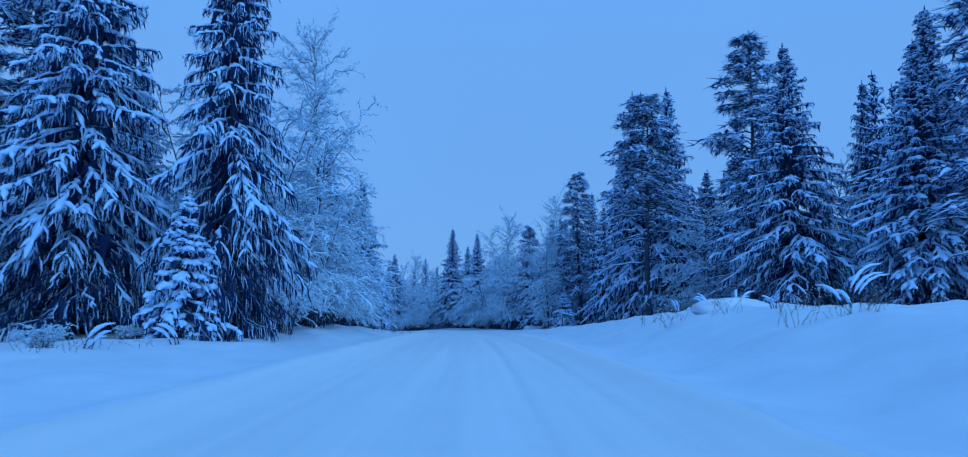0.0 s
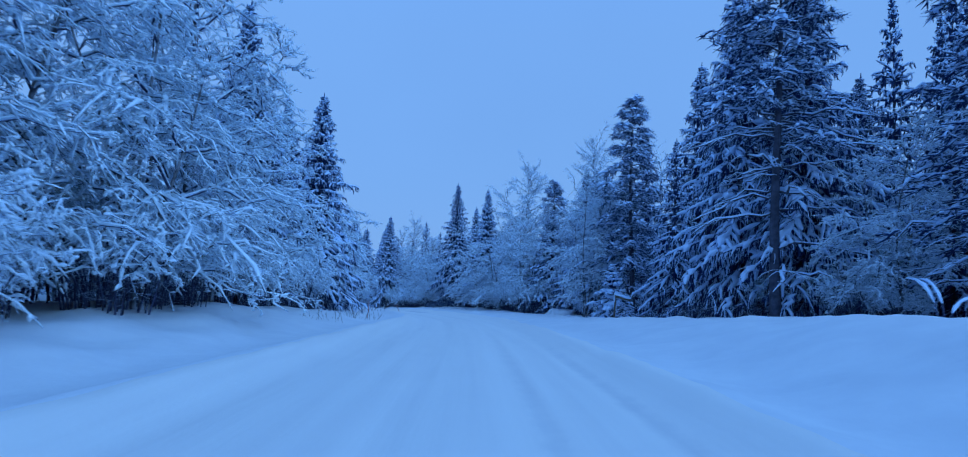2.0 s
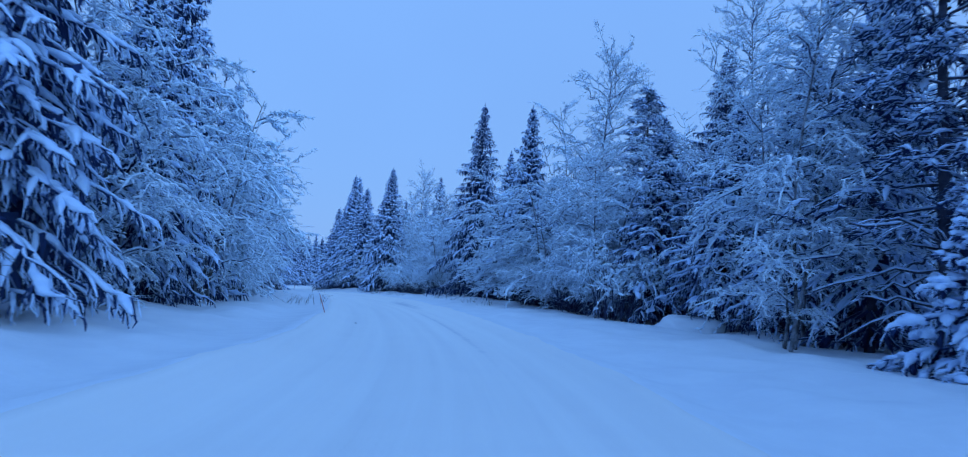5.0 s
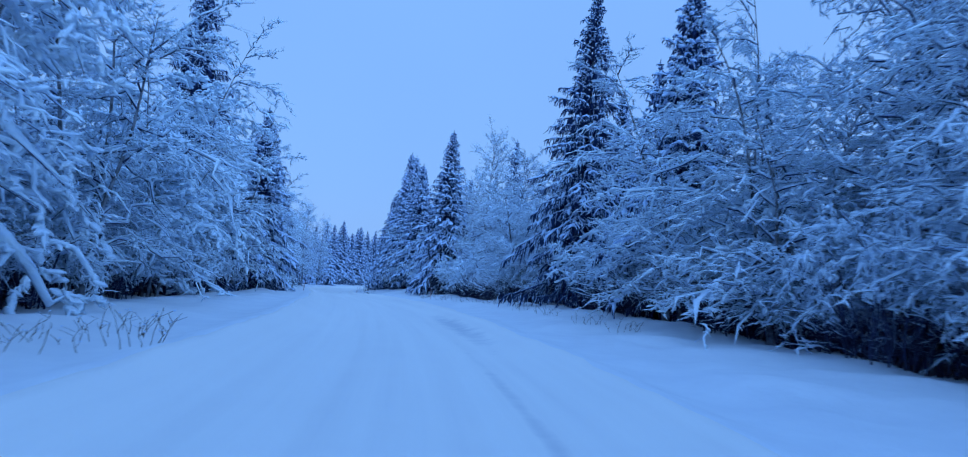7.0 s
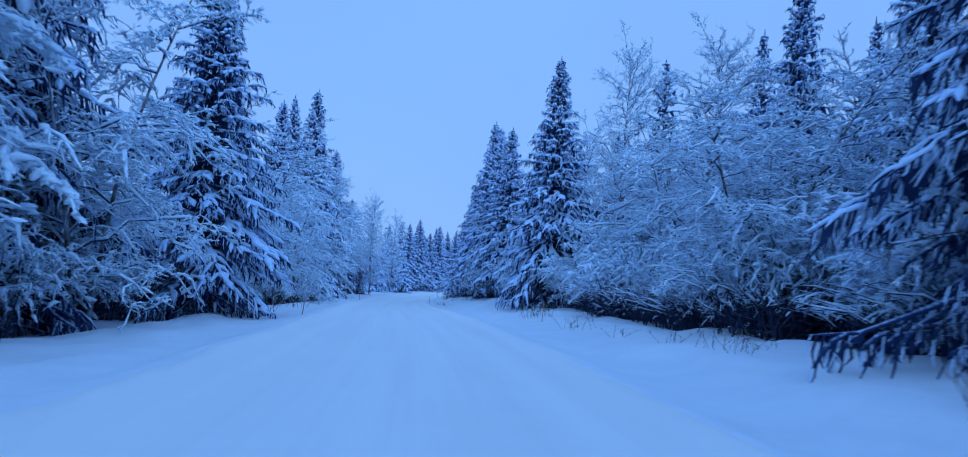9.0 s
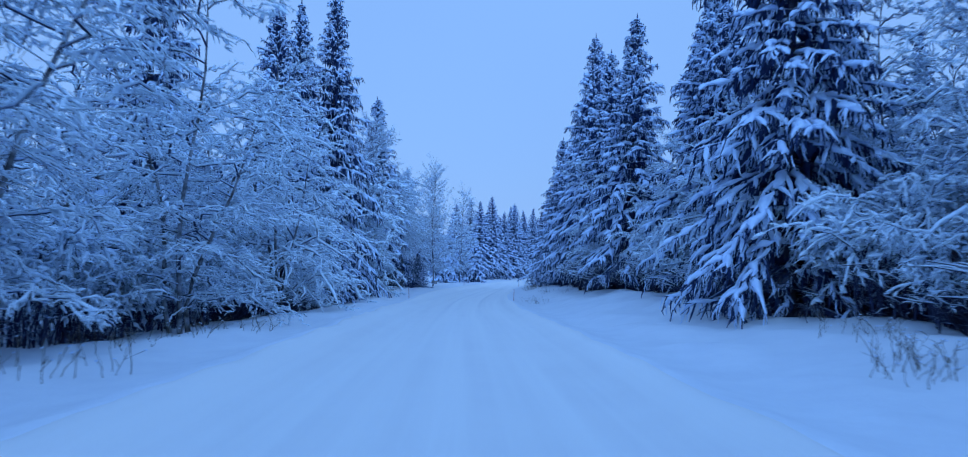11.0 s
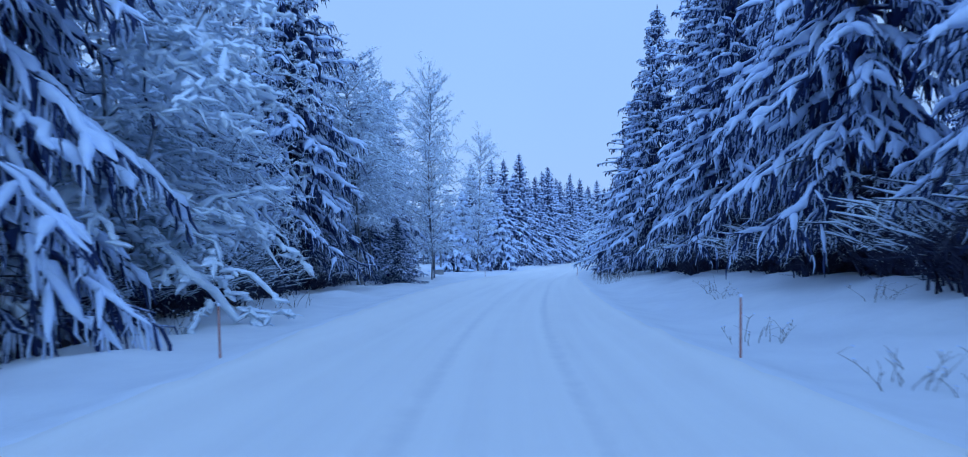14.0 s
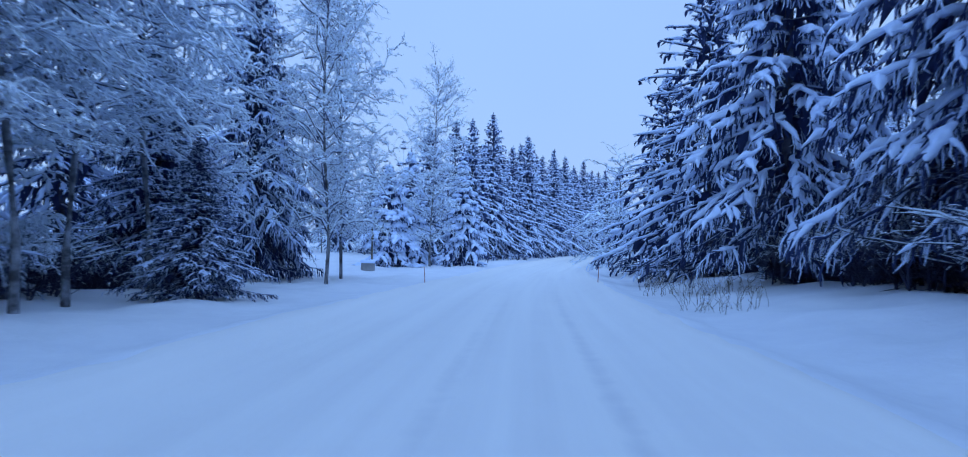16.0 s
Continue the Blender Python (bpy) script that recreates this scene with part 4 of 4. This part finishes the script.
fill(woods, 40, 105, 165, 12, 36, [mid_spruce, far_birch], 9, 14, 0.7)
fill(woods, 40, 130, 185, -42, -11, [mid_spruce, mid_spruce, far_birch], 10, 14, 0.7)
fill(woods, 26, 165, 230, 8, 34, [mid_spruce, mid_spruce, far_birch], 10, 14, 0.7)
fill(woods, 24, 205, 240, -42, -19, [mid_spruce, far_birch], 10, 13, 0.7)
fill(woods, 26, 232, 300, 7, 30, [mid_spruce, far_birch, far_birch], 8, 12, 0.4)
fill(woods, 14, -50, -15, -30, -8, [mid_spruce], 11, 16, 1.0)
fill(woods, 14, -50, -15, 8, 30, [mid_spruce], 11, 16, 1.0)


def distant_forest(rng):
    """The far woods as one mass: small spruces with dark boughs and snow on them."""
    mass = Builder()
    strips = [(50, 240, 345, -34, -14), (36, 300, 345, 7, 34), (90, 345, 420, -70, 70), (30, 60, 240, 34, 75), (30, 60, 240, -80, -42), (24, -110, -55, -60, 60), (16, 240, 345, 34, 80), (16, 240, 345, -90, -36)]
    for count, y0, y1, u0, u1 in strips:
        for _ in range(count):
            y, u = rng.uniform(y0, y1), rng.uniform(u0, u1)
            x = u / float(np.interp(y, LY, LCOS)) + float(np.interp(y, LY, LX))
            h, foot = rng.uniform(10, 15), np.array([x, y, float(land(x, y))])
            mass.tube([foot - UP * 0.3, foot + UP * h], [0.14, 0.02], 4)
            for i in range(11):
                f = 0.03 + 0.95 * (i + rng.random()) / 11
                L = h * 0.19 * (1 - f) ** 0.85 + 0.12
                for k in range(4):
                    a = i * 2.4 + k * 1.571 + rng.uniform(-0.3, 0.3)
                    d = np.array([np.cos(a), np.sin(a), 0])
                    e = np.tan(radians(-25 + 60 * f ** 1.6))
                    l = L * rng.uniform(0.75, 1.15)
                    t = np.array([0, 0.55, 1.0])[:, None]
                    q = foot + UP * f * h + l * (d * t + UP * (e * t - 0.5 * (1 - 0.7 * f) * t ** 2))
                    mass.slot = 0
                    mass.tube(q - UP * 0.1, [0.12, 0.3 * l ** 0.5, 0.04], 3, 0.7)
                    mass.slot = 1
                    mass.tube(q + UP * 0.02, np.array([0.04, 0.2, 0.07]) * l ** 0.5, 3, 0.5)
    ob = new("distant_forest", mass.mesh("distant_forest", (needles, shade_snow_pad)))
    return tagged(ob, "far snow-covered spruce forest behind the roadside trees", "forest", kind="stuff")


distant_forest(np.random.default_rng(31))


# ---- thickets along the verges ----
def hedge(rng, y0, y1, u, spread, gap, h0, h1):
    y = y0
    while y < y1:
        uu = u + rng.uniform(-spread, spread)
        x = uu / float(np.interp(y, LY, LCOS)) + float(np.interp(y, LY, LX))
        h = rng.uniform(h0, h1)
        bushes.plant(x, y, h=h, r=h * rng.uniform(0.42, 0.6))
        y += gap * rng.uniform(0.7, 1.3)


brush = random.Random(8)
hedge(brush, 82.5, 104, 9.4, 0.7, 1.6, 2.0, 3.8)
hedge(brush, 83, 104, 11.5, 0.8, 2.2, 3.5, 5.5)
hedge(brush, 107, 146, 9.6, 0.8, 1.6, 2.0, 3.8)
hedge(brush, 108, 146, 11.6, 0.8, 2.2, 3.5, 5.5)
hedge(brush, 146, 166, 9.6, 0.8, 2.4, 2.0, 3.6)
hedge(brush, 84, 122, -8.0, 0.7, 2.2, 1.8, 3.4)
hedge(brush, 80, 122, -10.0, 0.7, 2.6, 3.5, 5.0)
hedge(brush, 30, 60, -8.6, 0.9, 2.0, 1.6, 3.4)
hedge(brush, 34, 60, -11.0, 0.9, 2.6, 3.4, 5.0)
hedge(brush, 122, 146, -8.6, 0.6, 1.5, 2.2, 3.8)
hedge(brush, 156, 182, -10.2, 0.7, 3.0, 1.6, 2.8)
hedge(brush, 46, 72, 14.5, 1.2, 2.2, 1.4, 3.0)
hedge(brush, 14, 32, -9.6, 0.8, 3.6, 0.5, 1.0)


# ---- small things along the verges ----
def marker_pole(x, y, h, lean, toward):
    """A thin painted stick that marks the road's edge."""
    b = Builder()
    d = np.array([math.cos(toward), math.sin(toward), 0]) * math.tan(radians(lean))
    t = np.linspace(0, 1, 5)[:, None]
    b.tube((d * t + UP * t) * (h + 0.2) - UP * 0.2 - d * 0.2, [0.015, 0.015, 0.014, 0.014, 0.012], 8)
    b.tube(np.array([[0, 0, 0], [0, 0, 0.004]]) + (d + UP) * (h - 0.005), [0.015, 0.002], 8)
    root = new("marker_pole")
    part("stick", b, pole_paint, root)
    cap = Builder()
    top = (d + UP) * h
    cap.tube([top + UP * z for z in (-0.01, 0.008, 0.022, 0.03)], [0.014, 0.021, 0.018, 0.004], 7)
    part("snow_cap", cap, shade_snow_pad, root, "small cap of snow")
    root.location = (x, y, float(land(x, y)))
    return tagged(root, "thin reddish marker stick standing in the snowbank", "marker pole", "marker poles")


def dry_stems(name, seed, count, height, spread, label, category, group):
    """Bare weed stems standing out of the snow."""
    rng = np.random.default_rng(seed)
    b, w = Builder(), Builder()
    for i in range(count):
        a, r = rng.uniform(0, 6.28), spread * rng.random() ** 0.6
        foot = np.array([r * math.cos(a), r * math.sin(a), -0.12])
        h = height * rng.uniform(0.5, 1.1)
        lean = np.array([rng.normal(0, 0.3), rng.normal(0, 0.3), 0])
        t = np.linspace(0, 1, 5)[:, None]
        q = foot + h * (lean * t ** 1.6 + UP * t)
        q[1:] += rng.normal(0, 0.012, (4, 3))
        b.tube(q, np.linspace(0.006, 0.003, 5), 4)
        for k in range(rng.integers(1, 5)):
            p0 = q[rng.integers(2, 5)]
            out = np.array([rng.normal(0, 0.5), rng.normal(0, 0.5), rng.uniform(0.5, 1.2)])
            t2 = np.linspace(0, 1, 3)[:, None]
            tw = p0 + out * rng.uniform(0.08, 0.2) * t2
            b.tube(tw, [0.005, 0.004, 0.003], 3)
            if rng.random() < 0.5:
                w.tube([tw[2] - UP * 0.012, tw[2], tw[2] + UP * 0.014], [0.006, 0.016, 0.004], 5)
    root = new(name)
    part("stem", b, dry_stem, root, "dry brown stems")
    part("snow_cover", w, shade_snow_pad, root, "tiny snow tufts")
    return tagged(root, label, category, group)


weed_kinds = [dry_stems("dry_weeds", 40 + i, 7 + 4 * i, 0.7, 0.35 + 0.2 * i, "dry leafless weed stems poking out of the snow", "weeds", "roadside weeds") for i in range(3)]
weed_first = [True] * 3


def weeds(x, y, h, which=0):
    ob = weed_kinds[which]
    k = h / 0.7
    m = Matrix.LocRotScale((x, y, float(land(x, y))), Euler((0, 0, x * 7 + y)), (1, 1, k))
    if weed_first[which]:
        weed_first[which] = False
        ob.matrix_basis = m
        return ob
    a, b, c = ob.scale
    return copy_thing(ob, m @ Matrix.Diagonal((1 / a, 1 / b, 1 / c, 1)))


def bowed_sapling(x, y, h, turn, seed):
    """A small sapling bent over by a thick roll of snow."""
    rng = np.random.default_rng(seed)
    b, w = Builder(), Builder()
    for k in range(3):
        a = turn + rng.uniform(-0.9, 0.9)
        d = np.array([math.cos(a), math.sin(a), 0])
        t = np.linspace(0, 1, 7)[:, None]
        q = d * 0.1 * k - UP * 0.15 + h * rng.uniform(0.6, 1.1) * (d * 0.75 * t ** 2 + UP * (1.25 * t - 0.42 * t ** 3))
        b.tube(q, np.linspace(0.02, 0.008, 7), 5)
        w.tube(q[2:] + UP * 0.03, pad_radius(rng, 5, 0.06), 6, 0.85)
    root = new("bowed_sapling")
    part("stem", b, twig_bark, root, "dark bent stems")
    part("snow_cover", w, shade_snow_pad, root, "thick roll of snow")
    root.location = (x, y, float(land(x, y)))
    return tagged(root, "small sapling bent over under a roll of snow", "sapling", "bowed saplings")


def box_part(name, size, at, mat, parent, bevel=0.02, turn=0.0, label=""):
    bm = bmesh.new()
    bmesh.ops.create_cube(bm, size=1)
    bmesh.ops.scale(bm, vec=size, verts=bm.verts)
    bmesh.ops.bevel(bm, geom=bm.edges[:], offset=bevel, segments=3, affect='EDGES', profile=0.5)
    bmesh.ops.rotate(bm, matrix=Matrix.Rotation(turn, 3, 'Y'), verts=bm.verts)
    bmesh.ops.translate(bm, vec=at, verts=bm.verts)
    me = bpy.data.meshes.new(name)
    bm.to_mesh(me)
    bm.free()
    me.polygons.foreach_set("use_smooth", [True] * len(me.polygons))
    me.materials.append(mat)
    ob = new(name, me)
    ob.parent = parent
    return tagged(ob, label) if label else ob


def direction_sign(x, y, turn):
    """A leaning wooden post with an arm board, both buried in snow."""
    root = new("direction_sign")
    p = Builder()
    p.tube([(0, 0, -0.3), (0.02, 0, 0.4), (0.05, 0, 0.9), (0.1, 0, 1.32)], [0.05, 0.05, 0.048, 0.045], 8)
    part("post", p, dry_stem, root, "dark leaning wooden post")
    box_part("board", (0.78, 0.035, 0.14), (0.46, 0, 1.13), dry_stem, root, 0.008, 0.2, "dark wooden arm board")
    w = Builder()
    rng = np.random.default_rng(3)
    w.tube([(0.02, 0, 1.3), (0.08, 0, 1.34), (0.3, 0, 1.27), (0.55, 0, 1.2), (0.75, 0, 1.15), (0.88, 0, 1.12)], [0.05, 0.11, 0.08, 0.085, 0.08, 0.03], 8, 0.8)
    w.tube([(0.1, 0, 1.46), (0.09, 0, 1.4), (0.08, 0, 1.3)], [0.02, 0.09, 0.1], 8)
    w.tube([(0.0, -0.06, 1.3), (0.0, -0.07, 1.1), (0.02, -0.06, 0.92)], [0.06, 0.07, 0.03], 6)
    part("snow_cap", w, shade_snow_pad, root, "thick snow on post and board")
    root.matrix_basis = pose(x, y, float(land(x, y)), 0, 0, turn)
    return tagged(root, "leaning wooden signpost with a snow-covered arm", "signpost")


def snow_capped_post(x, y, h):
    root = new("post")
    p = Builder()
    p.tube([(0, 0, -0.2), (0, 0, h * 0.5), (0.02, 0, h)], [0.06, 0.055, 0.05], 8)
    part("shaft", p, dry_stem, root, "dark wooden shaft")
    w = Builder()
    w.tube([(0.02, 0, h - 0.02), (0.02, 0, h + 0.06), (0.02, 0, h + 0.16), (0.02, 0, h + 0.22)], [0.14, 0.22, 0.18, 0.04], 9)
    part("snow_cap", w, shade_snow_pad, root, "round cap of snow")
    root.location = (x, y, float(land(x, y)))
    return tagged(root, "wooden post topped with a round snow cap", "post")


def cable_box(x, y, turn):
    root = new("utility_box")
    box_part("cabinet", (0.75, 0.4, 0.55), (0, 0, 0.2), grey_metal, root, 0.02, 0, "grey metal cabinet")
    box_part("snow_cap", (0.85, 0.5, 0.2), (0, 0, 0.57), shade_snow_pad, root, 0.08, 0, "thick slab of snow")
    root.matrix_basis = pose(x, y, float(land(x, y)), 0, 0, turn)
    return tagged(root, "low grey cabinet under a slab of snow", "utility box")


def snow_heap(x, y, r, h, seed):
    """A heap of ploughed snow."""
    bm = bmesh.new()
    bmesh.ops.create_icosphere(bm, subdivisions=4, radius=1)
    for v in bm.verts:
        n = 1 + 0.22 * noise.noise(v.co * 1.6 + Vector((seed, 0, 0))) + 0.07 * noise.noise(v.co * 5)
        v.co = Vector((v.co.x * r * n, v.co.y * r * n, v.co.z * h * n))
    me = bpy.data.meshes.new("drift")
    bm.to_mesh(me)
    bm.free()
    me.polygons.foreach_set("use_smooth", [True] * len(me.polygons))
    me.materials.append(snow_ground)
    ob = new("drift", me)
    ob.location = (x, y, float(land(x, y)) - 0.15 * h)
    return tagged(ob, "rounded heap of soft white snow", "snow drift", "snow drifts")


def clod(x, y, r):
    bm = bmesh.new()
    bmesh.ops.create_icosphere(bm, subdivisions=2, radius=r)
    for v in bm.verts:
        v.co *= 1 + 0.35 * noise.noise(v.co * 30)
        v.co.z *= 0.55
    me = bpy.data.meshes.new("clod")
    bm.to_mesh(me)
    bm.free()
    me.materials.append(dry_stem)
    ob = new("clod", me)
    ob.location = (x, y, float(land(x, y)) + 0.025 + r * 0.3)
    return tagged(ob, "small dark clod lying on the snow", "clod", "clods")


marker_pole(-6.2, 56.4, 0.8, 2, 1.0)
marker_pole(-6.75, 73.2, 0.58, 20, 3.14)
marker_pole(-20.4, 114.4, 0.55, 6, 0.5)
marker_pole(-14.4, 122.0, 0.75, 2, 0.5)
marker_pole(-36.15, 154.1, 0.62, 6, 2.6)
marker_pole(-30.45, 156.3, 0.72, 1, 0.4)
marker_pole(-47.0, 190.2, 0.5, 7, 2.4)
marker_pole(-42.6, 196.0, 0.62, 3, 0.3)
direction_sign(6.2, 59.2, -14)
clod(6.9, 57.4, 0.13)
clod(7.4, 57.5, 0.11)
clod(-5.9, 73.6, 0.035)
snow_capped_post(-58.6, 208.6, 2.4)
cable_box(-58.0, 207.0, 20)
snow_heap(5.4, 79.0, 1.5, 0.75, 2)
snow_heap(8.0, 24.0, 1.2, 0.4, 14)

sow = random.Random(23)


def scatter(count, y0, y1, u0, u1, h0, h1):
    for _ in range(count):
        y, u = sow.uniform(y0, y1), sow.uniform(u0, u1)
        x = u / float(np.interp(y, LY, LCOS)) + float(np.interp(y, LY, LX))
        weeds(x, y, sow.uniform(h0, h1), sow.randrange(3))


scatter(14, 184, 202, 3.8, 5.4, 0.45, 0.85)
scatter(5, 150, 170, 3.8, 6.5, 0.25, 0.45)
scatter(5, 155, 165, -7.4, -5.6, 0.3, 0.55)
weeds(-8.95, 80.8, 0.55, 0)
scatter(2, 80, 84, -4.6, -3.6, 0.3, 0.4)
scatter(3, 46, 56, -5.2, -4.2, 0.3, 0.5)
scatter(10, 106, 132, 4.6, 7.0, 0.3, 0.6)
scatter(4, 88, 104, 5.6, 7.5, 0.3, 0.45)
scatter(10, 11, 30, 6.0, 9.0, 0.3, 0.55)
scatter(4, 14, 24, -9.5, -7.0, 0.25, 0.4)
scatter(6, 112, 128, -5.4, -4.0, 0.3, 0.6)
bowed_sapling(9.6, 19.6, 1.5, 0.3, 1)
bowed_sapling(8.7, 17.5, 1.0, 2.4, 2)
bowed_sapling(9.0, 26.5, 0.9, 0.8, 3)
bowed_sapling(9.8, 32.0, 1.2, 2.6, 4)
bowed_sapling(9.6, 36.5, 1.3, 1.0, 5)
bowed_sapling(8.4, 21.5, 0.6, 4.0, 6)
bowed_sapling(-8.4, 20.6, 0.8, 3.6, 7)
bowed_sapling(-10.2, 19.0, 0.9, 0.5, 8)
